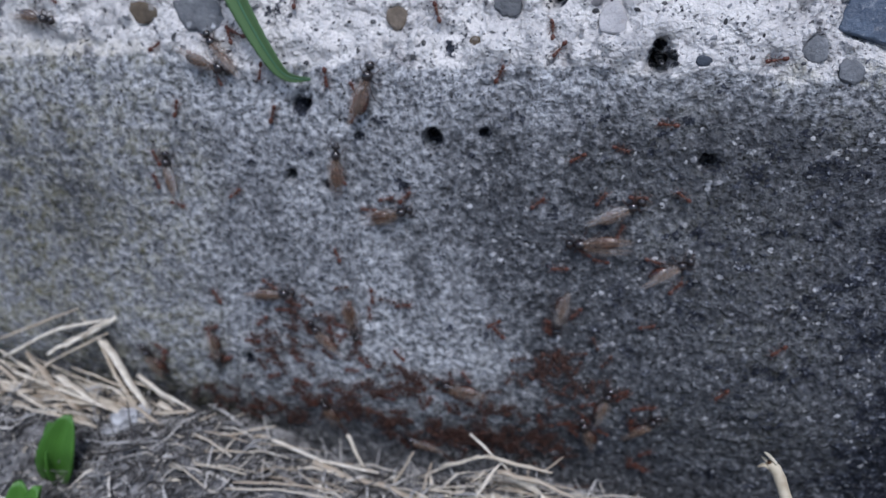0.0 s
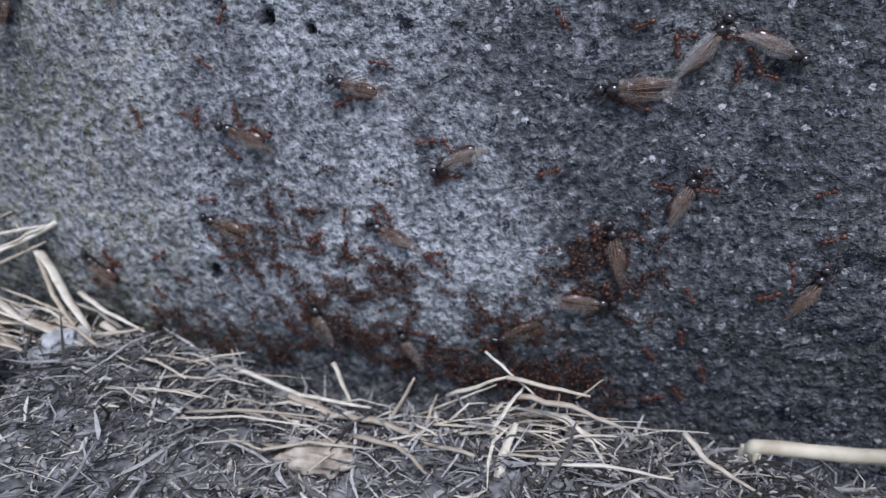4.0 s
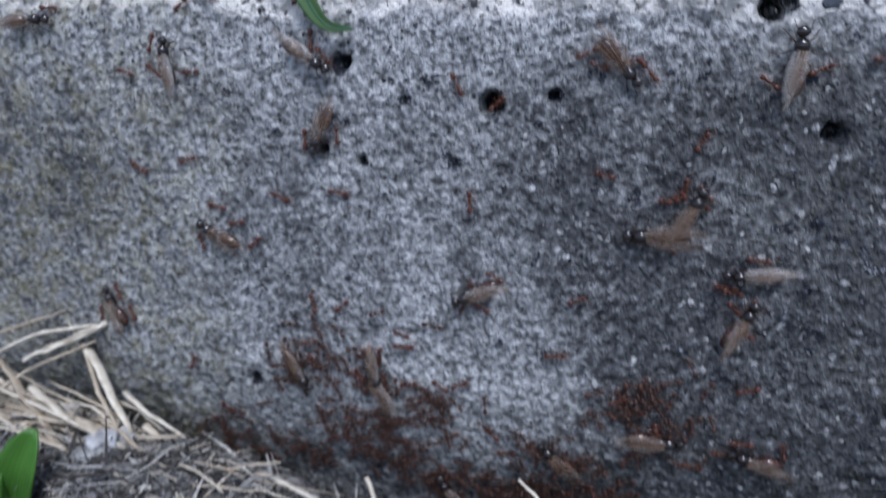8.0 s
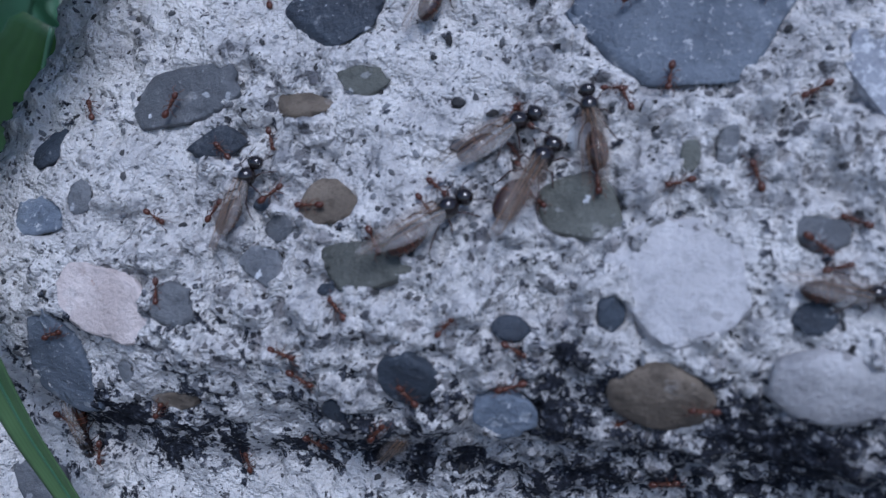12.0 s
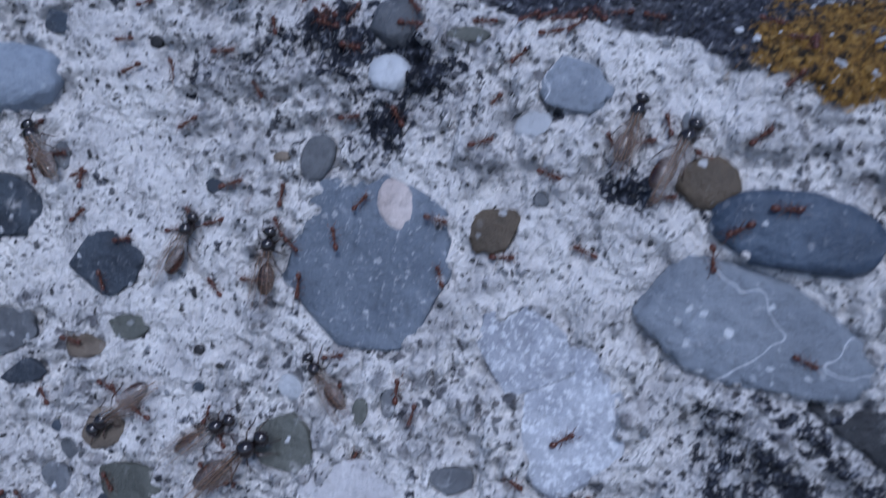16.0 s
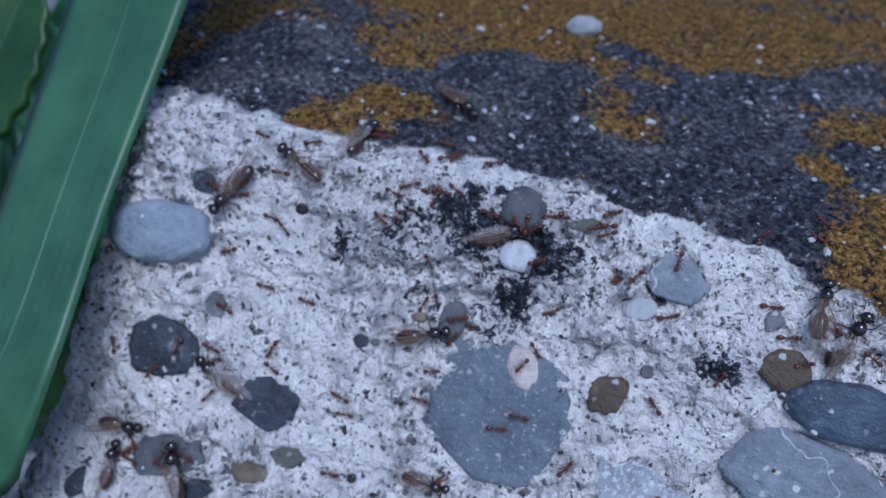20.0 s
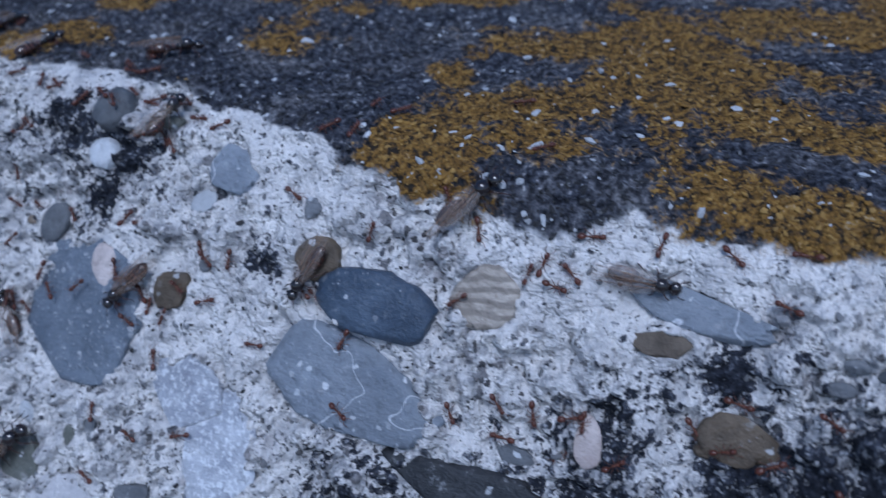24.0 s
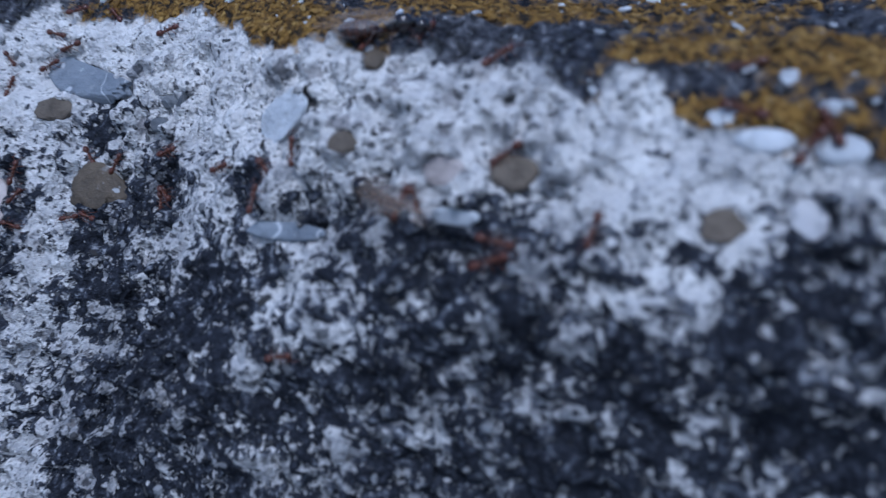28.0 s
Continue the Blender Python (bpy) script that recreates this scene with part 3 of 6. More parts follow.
# smooth chalky skin against crumbling patches
CRUMB = step(-0.22, 0.22, fbm(GX * 0.75, GS * 0.75, seed=95) + 0.25 * np.exp(-((GS - 4.6) / 1.1) ** 2) + 0.1 * step(7, 9, GX))
bed, lift, sink = np.ones_like(GX), np.zeros_like(GX), np.zeros_like(GX)
for sx, ss, sa, sb, turn, kind, proud in stones:
    i0, i1 = np.searchsorted(gx, [sx - 1.6 * max(sa, sb), sx + 1.6 * max(sa, sb)])
    dx, ds = GX[i0:i1] - sx, (GS[i0:i1] - ss) * (1.0 + 0.15 * (ss > 5))
    ca, sn = math.cos(radians(turn)), math.sin(radians(turn))
    e = np.hypot((dx * ca - ds * sn) / sa, (dx * sn + ds * ca) / sb)
    bed[i0:i1] = np.minimum(bed[i0:i1], 0.25 + 0.75 * step(0.72, 1.0, e))
    lift[i0:i1] = np.maximum(lift[i0:i1], proud * np.sqrt(np.clip(1 - e ** 2, 0, 1)))
    sink[i0:i1] = np.maximum(sink[i0:i1], (0.06 + 0.10 * min(sa, sb, 0.6)) * (1 - step(0.70, 0.96, e)))
lumpy = np.abs(vnoise(GX * 5.2, GY * 5.2, GZ * 5.2, seed=61)) - 0.3
crumbs = np.abs(vnoise(GX * 11.0, GY * 11.0, GZ * 11.0, seed=62)) - 0.3
coarse = np.abs(vnoise(GX * 2.4, GY * 2.4, GZ * 2.4, seed=63)) - 0.3
push = TORN * bed * (0.15 * r2 + 0.04 * r3 + (0.35 + 0.65 * CRUMB) * (0.20 * coarse + 0.17 * lumpy + 0.10 * crumbs))
push = push + TORN * 0.18 * r1 + (1 - TORN) * (1 - ONTOP) * (0.05 * r1 + 0.035 * r2 + 0.03 * r3 + 0.05 * lumpy + 0.035 * crumbs) + ONTOP * (0.10 * r1 + 0.06 * r2 + 0.08 * lumpy + 0.05 * crumbs)
GY = GY - push * (1 - 0.9 * ONTOP)
GZ = GZ + push * (0.35 * TORN + ONTOP)
# outward directions; the mortar gives way under each stone, and feet stand on the stones
du, dv = [np.stack(np.gradient(np.stack([GX, GY, GZ]), axis=k)) for k in (1, 2)]
OUT = np.cross(du, dv, axis=0)
for _ in range(6):
    OUT[:, 1:-1, 1:-1] = 0.2 * (OUT[:, 1:-1, 1:-1] + OUT[:, 2:, 1:-1] + OUT[:, :-2, 1:-1] + OUT[:, 1:-1, 2:] + OUT[:, 1:-1, :-2])
OUT = OUT / (np.linalg.norm(OUT, axis=0) + 1e-12)
WALK = np.stack([GX, GY, GZ]) + lift * OUT
BED = np.stack([GX, GY, GZ])
GX, GY, GZ = BED - sink * OUT

# round air holes in the cast face
HOLES = ((-0.9, 0.97, 0.125), (-0.18, 1.11, 0.085), (2.69, 0.81, 0.08), (-3.02, 0.35, 0.07), (-2.76, 1.37, 0.12), (-2.48, 0.23, 0.05),
         (0.67, 2.82, 0.13), (1.98, 2.11, 0.17), (-4.15, -3.01, 0.10), (-1.95, 1.0, 0.05))
for hx, hz, hr in HOLES:
    GY = GY + 4.5 * hr * np.exp(-(((GX - hx) ** 2 + (GZ - hz) ** 2 + 3.2 * hr * hr * fbm(GX * 5, GZ * 5, seed=3)) / hr ** 2) ** 2) * (GS < 8)


def spot(x, s, on=None):
    """Place and outward normal on the block: x along it, s up the front and then back along the top."""
    on = WALK if on is None else on
    i = int(np.clip(np.searchsorted(gx, x) - 1, 5, NX - 7))
    j = int(np.clip(np.searchsorted(GS[i], s), 5, NF + NT - 7))
    w = (s - GS[i, j - 1]) / max(1e-6, GS[i, j] - GS[i, j - 1])
    u = (x - gx[i]) / (gx[i + 1] - gx[i])
    p = (on[:, i, j - 1] * (1 - w) + on[:, i, j] * w) * (1 - u) + (on[:, i + 1, j - 1] * (1 - w) + on[:, i + 1, j] * w) * u
    n = OUT[:, i - 5:i + 6:5, j - 5:j + 6:5].mean(axis=(1, 2))
    return Vector(p), Vector(n).normalized()


# ---- the concrete block ----
RIM = np.repeat(rim_z[:, None], NF + NT, 1)
BEYOND = GS - RIM
wob = fbm(GX * 0.6, GY * 0.6, GZ * 0.6, 4, seed=70)
clots = fbm(GX * 1.7, GY, GZ * 1.1, 3, seed=85)
fine_wob = fbm(GX * 2.2, GY * 2.2, GZ * 2.2, 4, seed=80)
LICHEN_A = ((-0.38, 11.95, 1.05, 0.66, 0.7), (-0.89, 11.45, 0.45, 0.27, 0.7), (4.37, 16.69, 3.83, 1.26, 0.7), (1.47, 15.01, 1.18, 0.74, 0.7), (6.83, 16.12, 1.28, 0.80, 0.7), (3.62, 12.29, 0.60, 0.46, 0.5), (3.12, 13.36, 0.55, 0.46, 0.5), (6.22, 10.59, 0.43, 1.0, 0.9), (6.22, 12.27, 0.50, 0.24, 0.7), (-3.34, 13.94, 0.55, 0.59, 0.7), (6.73, 10.06, 0.60, 0.56, 0.7), (7.53, 11.47, 0.88, 0.70, 0.7), (9.63, 9.81, 0.53, 0.52, 0.8))
LICHEN_B = ((9.48, 12.36, 1.00, 0.69, 0.7), (10.93, 9.55, 0.58, 0.35, 0.8), (11.88, 10.79, 0.50, 0.37, 0.7), (11.68, 9.21, 0.38, 0.19, 0.8), (10.53, 11.41, 1.15, 0.43, 0.7), (11.43, 13.31, 1.15, 0.40, 0.7), (12.58, 9.14, 0.68, 0.25, 0.8), (14.44, 10.10, 0.65, 0.34, 0.7), (15.69, 9.02, 0.35, 0.14, 0.8), (16.54, 9.03, 0.40, 0.29, 0.7), (16.34, 8.49, 0.40, 0.08, 0.8))
LICHEN_C = ((-2.19, 12.40, 1.23, 1.03, -0.7), (1.72, 12.90, 1.13, 0.88, -0.7), (4.72, 12.71, 1.73, 0.82, -0.7), (2.27, 11.50, 1.95, 0.55, -0.8), (4.57, 11.03, 1.13, 0.69, -0.8), (3.97, 14.87, 0.80, 0.37, -0.7), (6.12, 14.70, 1.43, 0.45, -0.7), (-1.59, 13.57, 0.88, 0.75, -0.7), (8.58, 9.69, 0.88, 0.52, -0.9), (4.47, 10.79, 1.20, 0.90, -0.7), (10.78, 10.77, 0.98, 0.35, -0.7), (11.73, 10.40, 0.60, 0.32, -0.7), (5.77, 11.75, 0.45, 0.71, -0.6), (14.69, 9.22, 0.70, 0.36, -0.8), (16.04, 8.78, 0.48, 0.12, -0.8), (16.94, 10.23, 0.23, 0.62, -0.7))
BLACK_A = ((10.43, 7.18, 0.43, 0.48, 0.55), (11.18, 7.70, 0.35, 0.22, 0.4), (11.88, 7.97, 0.18, 0.20, 0.45), (12.63, 7.95, 0.20, 0.16, 0.5), (13.74, 7.78, 0.25, 0.27, 0.5), (9.98, 8.32, 0.18, 0.17, 0.6), (12.08, 7.11, 0.65, 0.23, 0.35), (10.03, 8.31, 0.18, 0.17, 0.6), (10.43, 7.52, 0.28, 0.20, 0.5), (8.98, 7.54, 0.15, 0.14, 0.5), (9.23, 7.06, 0.50, 0.37, 0.15), (9.53, 7.86, 0.18, 0.23, 0.5), (11.23, 7.97, 0.23, 0.25, 0.5), (12.43, 7.92, 0.38, 0.25, 0.4))
BLACK_B = ((14.04, 7.64, 0.28, 0.24, 0.4), (14.64, 7.69, 0.28, 0.19, 0.4), (15.59, 7.80, 0.28, 0.19, 0.45), (15.14, 7.07, 0.90, 0.45, 0.25), (16.44, 7.17, 0.40, 0.40, 0.6), (16.94, 7.77, 0.13, 0.32, 0.7), (16.89, 6.99, 0.30, 0.51, 0.6), (13.24, 7.64, 0.65, 0.11, -0.5), (13.99, 7.27, 0.23, 0.16, -0.5), (14.94, 7.40, 0.23, 0.13, -0.45), (15.34, 7.52, 0.20, 0.11, -0.4), (15.99, 7.14, 0.18, 0.29, -0.5), (13.34, 5.80, 0.65, 0.21, -0.5), (10.48, 6.24, 0.48, 0.18, -0.4), (14.39, 6.43, 0.28, 0.24, -0.35), (14.94, 7.82, 1.18, 0.22, 0.3), (16.69, 7.90, 0.25, 0.32, 0.4))
BLACK_D = ((11.6, 7.35, 0.9, 0.35, 0.4), (16.9, 7.55, 0.4, 0.45, 0.7), (3.6, 4.2, 0.8, 0.5, 0.35), (4.9, 8.75, 0.5, 0.2, 0.3), (13.2, 7.9, 0.6, 0.3, 0.3), (-3.3, 3.2, 1.3, 0.4, 0.5), (8.3, 7.3, 0.8, 0.4, 0.35), (15.0, 7.6, 0.7, 0.3, 0.45), (16.6, 7.4, 0.6, 0.5, 0.6), (16.4, 6.8, 0.8, 0.5, 0.7), (11.6, 6.3, 0.8, 0.4, 0.4))
BLACK_C = ((2.47, 3.42, 1.10, 0.44, 0.3), (3.37, 4.26, 0.33, 0.46, 0.35), (-0.43, 3.47, 0.73, 0.35, 0.25), (1.37, 5.01, 0.18, 0.18, 0.4), (-1.39, 3.45, 1.35, 0.33, 0.3), (1.37, 3.49, 1.10, 0.27, 0.3), (3.47, 5.64, 0.78, 0.17, 0.4), (5.27, 5.61, 0.53, 0.29, 0.3), (3.02, 3.14, 1.05, 0.23, 0.5), (1.22, 3.15, 0.83, 0.23, 0.35), (11.13, 5.61, 1.73, 0.48, 0.35), (16.09, 8.15, 0.70, 0.16, 0.25), (15.39, 7.19, 0.50, 0.32, 0.5), (14.84, 7.83, 0.35, 0.19, 0.3), (11.13, 7.21, 1.03, 0.45, -0.6), (13.89, 7.66, 0.50, 0.30, 0.6), (4.17, 2.40, 0.53, 0.32, 0.4), (-3.94, 2.44, 1.30, 0.34, 0.3))

# a mottled dark band along the groove, reaching further above it than below
STAIN_AND_SHADE = 0.74 * np.exp(-((GZ - groove_height(GX) - 0.22) / np.where(GZ > groove_height(GX) + 0.2, 1.15, 0.45)) ** 2) * (BEYOND < -1) * (0.68 + 0.9 * wob + 1.1 * clots + 0.2 * step(-0.5, 2.5, GX)) * step(-7, -5, GX)
dark_right = step(7.5, 10.5, GX) * (1 - step(-1.8, -0.5, BEYOND + 0.8 * wob)) * (0.50 + 0.25 * wob + 0.6 * clots)
dark_low = step(4.6, 6.2, GX) * (1 - step(6.4, 7.9, GZ + 0.6 * wob)) * (BEYOND < 0) * (0.50 + 0.5 * wob)
# also darker in the recess right of the groove
STAIN_AND_SHADE = np.maximum(STAIN_AND_SHADE, np.maximum(dark_right, dark_low)) + 0.5 * bump_at(GX, GZ, 5.4, 4.8, 1.2, 0.4)
for bx, bs, brx, brs in ((1.3, 10.1, 0.7, 0.5), (2.1, 10.0, 0.7, 0.45), (2.6, 9.5, 0.5, 0.45), (2.1, 8.95, 0.3, 0.4), (0.1, 9.6, 0.6, 0.28), (4.9, 8.7, 0.5, 0.25), (8.9, 7.3, 0.35, 0.7), (10.0, 8.2, 0.25, 0.3)):
    STAIN_AND_SHADE = STAIN_AND_SHADE + 0.62 * bump_at(GX, GS, bx, bs, brx, brs)
for table in (BLACK_A, BLACK_B, BLACK_C, BLACK_D):
    for bx, bs, brx, brs, much in table:
        STAIN_AND_SHADE = STAIN_AND_SHADE + 0.66 * much * bump_at(GX, GS, bx, bs, brx, brs)
# damp and shade painted into the cast face's right; more black far right
STAIN_AND_SHADE = STAIN_AND_SHADE + 0.30 * step(0.0, 4.0, GX) * (1 - step(1.0, 2.0, GZ)) + 0.27 * step(9.5, 10.8, GX) * (1 - step(7.2, 7.9, GS + 0.7 * wob))
# the shade inside the air holes, painted black over their middles
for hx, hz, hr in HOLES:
    STAIN_AND_SHADE = STAIN_AND_SHADE + 1.6 * np.exp(-(((GX - hx) ** 2 + (GZ - hz) ** 2) / hr ** 2) ** 2) * (GS < 8)
STAIN_AND_SHADE = np.clip(STAIN_AND_SHADE, 0, 0.78)
PALE = 0.62 * np.exp(-((GX + 2.6 + 0.1 * GZ) / 2.7) ** 2) + 0.10 + 0.5 * step(0.8, 2.0, GZ) + 0.9 * bump_at(GX, GZ, -1.7, -2.6, 0.7, 0.35) + 0.45 * wob + 0.35 * clots + 0.17 + 0.22 * (1 - step(-5.6, -3.4, GX))
# painted shade: less pale towards the foot and at the damp lower right
PALE = np.clip(PALE * (0.35 + 0.65 * step(-4.5, -3.3, GZ)) - 0.40 * step(-1.0, 4.5, GX) * (1 - step(1.0, 2.2, GZ)), 0, 1)
MOSS = np.clip((1 - step(-5.8, -3.6, GX)) * 0.7 * (GZ < 2.2) + 0.4 * wob * (GZ < 2.0) + 1.6 * bump_at(GX, GS, 3.66, 2.0, 0.16, 0.12) + 1.8 * bump_at(GX, GS, 4.38, 1.96, 0.16, 0.12) + 1.2 * bump_at(GX, GS, 3.4, 1.8, 0.12, 0.1) + 0.4 * bump_at(GX, GS, -4.6, 0.2, 0.5, 0.6), 0, 1)
ORANGE = 0.42 + 0.15 * step(3.0, 8.0, BEYOND) + (0.5 + 0.5 * step(1.5, 4.0, BEYOND)) * fbm(GX * 0.55, GY * 0.8, 2.0, 4, seed=90) + 0.45 * fine_wob
for table in (LICHEN_A, LICHEN_B, LICHEN_C):
    for bx, bs, brx, brs, much in table:
        ORANGE = ORANGE + 0.8 * much * bump_at(GX, GS, bx, bs, brx, brs)
ORANGE = np.clip(ORANGE, 0, 1)
verts = np.stack([GX, GY, GZ], -1).reshape(-1, 3) * CM
me = raw_mesh("concrete_block", verts, sheet_faces(NX, NF + NT), CONCRETE)
set_color(me, "zones", TORN.ravel(), ONTOP.ravel(), STAIN_AND_SHADE.ravel())
set_color(me, "growth", PALE.ravel(), MOSS.ravel(), ORANGE.ravel())
set_color(me, "skin", CRUMB.ravel(), CRUMB.ravel(), CRUMB.ravel())
block = tagged(new("concrete_block", me), "old grey concrete block with broken pebbly edge and lichen top", "concrete block")
# its unseen back and ends
bm = bmesh.new()
bmesh.ops.create_cube(bm, size=1.0, matrix=Matrix.Translation((0.09, 0.17, 0.005)) @ Matrix.Diagonal((0.26, 0.19, 0.14, 1)))
part("core", bm, CONCRETE, block, smooth=False)

# ---- the ground ----
def ground_z(x, y):
    z = -3.75 - 0.10 * (x + 6) - 0.05 * np.maximum(0, x) ** 1.3
    z = np.clip(z, -6.0, -3.4) - 0.62 * np.exp(-((x + 2.2) / 2.0) ** 2)
    z = z - 0.9 * np.exp(-((y - 0.2) / 0.55) ** 2) - 0.10 * np.clip(-y - 1, 0, 6)
    z = z + 1.45 * np.exp(-((x - 3.7) / 1.7) ** 2 - ((y + 3.0) / 0.65) ** 2)
    z = z - 1.5 * np.exp(-((x + 6.9) / 0.85) ** 2 - ((y + 2.5) / 0.95) ** 2)
    return z + 0.30 * fbm(x * 0.9, y * 0.9, 1.0, 4, seed=110) + 0.20 * fbm(x * 3.0, y * 3.0, 5.0, 3, seed=120)


gxs = np.concatenate([-np.geomspace(6000, 20, 14), np.linspace(-15, 13, 300), np.geomspace(20, 6000, 14)])
gys = np.concatenate([-np.geomspace(6000, 12, 14), np.linspace(-8, 1.5, 130), np.geomspace(4, 6000, 16)])
QX, QY = np.meshgrid(gxs, gys, indexing="ij")
QZ = ground_z(np.clip(QX, -30, 30), np.clip(QY, -30, 2)) - 0.5 * step(0.2, 1.4, QY) * step(-9, -7, QX)
me = raw_mesh("ground", np.stack([QX, QY, QZ], -1).reshape(-1, 3) * CM, sheet_faces(len(gxs), len(gys)), SOIL)
tagged(new("ground", me), "dry grey soil strewn with straw and chaff", "ground", kind="structure")


# ---- stones set in the mortar ----
def ico(sub):
    bm = bmesh.new()
    bmesh.ops.create_icosphere(bm, subdivisions=sub, radius=1.0)
    v = np.array([p.co for p in bm.verts])
    fc = np.array([[q.index for q in p.verts] for p in bm.faces])
    bm.free()
    return v, fc


def basis(p, n, turn):
    """Axes on the surface: along the block turned by an angle, across it, and out of it."""
    u = Vector((1, 0, 0)) - n * n.x
    u.normalize()
    v = n.cross(u)
    a = radians(turn)
    return u * math.cos(a) + v * math.sin(a), v * math.cos(a) - u * math.sin(a), n


PEBBLE_WORDS = {"B": "blue-grey limestone pebble set in pale mortar", "D": "dark slate pebble set in pale mortar", "S": "grey pebble set in pale mortar",
                "G": "green-grey pebble set in pale mortar", "T": "tan sandstone pebble set in mortar", "R": "brown pebble set in pale mortar",
                "P": "pink stone set in pale mortar", "L": "light blue-grey speckled stone set in mortar", "W": "pale stone set in pale mortar", "Q": "cloudy quartz pebble set in mortar", "K": "black bead of stone in mortar", "U": "dark blue pebble with white smears bulging from mortar", "V": "blue-grey veined slab of stone in mortar", "Y": "pale tan banded stone set in mortar", "N": "black slate pebble set in pale mortar", "Z": "smooth pale blue-grey pebble bulging from mortar"}


def pebble(k, x, s, a, b, turn, kind, proud):
    """A stone of half lengths a, b, bedded in the mortar, with one worn or broken face showing."""
    v, fc = ico(5 if a > 0.6 else 4 if a > 0.2 else 3)
    rim = np.hypot(v[:, 0], v[:, 1])
    round_top = proud > 0.28 * min(a, b)
    rough = 0.35 if round_top else 1.0
    big = fbm(v[:, 0] * 1.1 + k * 7, v[:, 1] * 1.1, v[:, 2] * 1.1, 3, seed=200 + k)
    v = v * (1 + rough * 0.26 * big + rough * 0.30 * fbm(v[:, 0] * 3.2 + k, v[:, 1] * 3.2, v[:, 2] * 1.5, 4, seed=300 + k))[:, None]
    cuts = np.random.default_rng(900 + k)
    for _ in range(4 if round_top else 8):
        q = cuts.normal(0, 1, 3) * np.array([1, 1, 0.3])
        q /= np.linalg.norm(q)
        lim = cuts.uniform(0.86 if round_top else 0.66, 0.95)
        v = v - np.maximum(0, v @ q - lim)[:, None] * q[None] * 0.92
    v[:, :2] /= 0.92
    dips = fbm(v[:, 0] * 2.2 + k, v[:, 1] * 2.2, 0.5, 4, seed=400 + k)
    top = np.tanh(v[:, 2] * (1.5 if round_top else 2.6)) * (proud + 0.015) / (0.9 if round_top else 1.0)
    v[:, 2] = np.where(v[:, 2] > 0, top + dips * 0.05 * min(a, b, 0.5), v[:, 2] * 0.5 * min(a, b))
    v[:, 0] *= a
    v[:, 1] *= b
    ring = [spot(x + a * dx, s + b * ds, BED)[0] for dx, ds in ((0.8, 0), (-0.8, 0), (0, 0.7), (0, -0.7))]
    p = sum(ring, spot(x, s, BED)[0]) / 5
    n = (ring[0] - ring[1]).cross(ring[2] - ring[3]).normalized()
    e1, e2, e3 = basis(p, n, -turn)
    world_v = np.array(p)[None] + v[:, :1] * np.array(e1) + v[:, 1:2] * np.array(e2) + (v[:, 2:] - 0.02) * np.array(e3)
    me = raw_mesh("pebble", world_v * CM, fc, STONES[kind])
    set_color(me, "rim", rim, rim, rim)
    ob = new("pebble", me)
    ob.parent = block
    return tagged(ob, PEBBLE_WORDS[kind])


for k, row in enumerate(stones):
    pebble(k, *row)


# ---- crumbs: sand grains, chips and lichen granules, each a small lump ----
def lumps(name, label, count, choose, size, mat, flat=0.6, seed=1, lift=0.2):
    rng = np.random.default_rng(seed)
    i, j = rng.integers(3, NX - 3, count * 8), rng.integers(3, NF + NT - 3, count * 8)
    keep = choose(i, j, rng)
    i, j = i[keep][:count], j[keep][:count]
    n = len(i)
    P = np.stack([GX[i, j], GY[i, j], GZ[i, j]], -1)
    du = np.stack([arr[i + 2, j] - arr[i - 2, j] for arr in (GX, GY, GZ)], -1)
    dv = np.stack([arr[i, j + 2] - arr[i, j - 2] for arr in (GX, GY, GZ)], -1)
    P = P + du / 4 * rng.uniform(-0.5, 0.5, (n, 1)) + dv / 4 * rng.uniform(-0.5, 0.5, (n, 1))
    N = np.cross(du, dv)
    N /= np.linalg.norm(N, axis=1, keepdims=True) + 1e-9
    U = du / (np.linalg.norm(du, axis=1, keepdims=True) + 1e-9)
    V = np.cross(N, U)
    ang = rng.uniform(0, 6.28, (n, 1))
    U, V = U * np.cos(ang) + V * np.sin(ang), V * np.cos(ang) - U * np.sin(ang)
    v, fc = ico(1)
    m = len(v)
    r = size[0] * (size[1] / size[0]) ** rng.uniform(0, 1, (n, 1)) ** 2.0
    jit = v[None] * (1 + rng.uniform(-0.3, 0.3, (n, m, 1)))
    stretch = rng.uniform(0.6, 1.5, (n, 1))
    W = P[:, None] + jit[..., :1] * (U * r * stretch)[:, None] + jit[..., 1:2] * (V * r / stretch)[:, None] + (jit[..., 2:] * flat + lift) * (N * r)[:, None]
    faces = (fc[None] + (np.arange(n) * m)[:, None, None]).reshape(-1, 3)
    ob = new(name, raw_mesh(name, W.reshape(-1, 3) * CM, faces, mat, smooth=False))
    ob.parent = block
    return tagged(ob, label, kind="stuff")


lumps("sand_grain", "grey and white sand grains in the cement face", 9000, lambda i, j, r: (TORN[i, j] < 0.3) & (ONTOP[i, j] < 0.3) & (GZ[i, j] > -5.5) & (GX[i, j] < 7), (0.010, 0.034), GRIT, 0.5, 11, 0.0)
lumps("mortar_chip", "small stone chips in the torn mortar", 11000, lambda i, j, r: (TORN[i, j] + 0.9 * fine_wob[i, j] > 0.85) & (GS[i, j] > 1.8) & (GX[i, j] > -6), (0.010, 0.050), GRIT, 0.5, 12, -0.15)
lumps("lichen", "orange crusty lichen granules on the top", 20000, lambda i, j, r: (ONTOP[i, j] > 0.6) & (ORANGE[i, j] + 0.3 * fine_wob[i, j] > 0.52) & (BEYOND[i, j] < 10), (0.012, 0.040), LICHEN, 0.5, 13, 0.2)
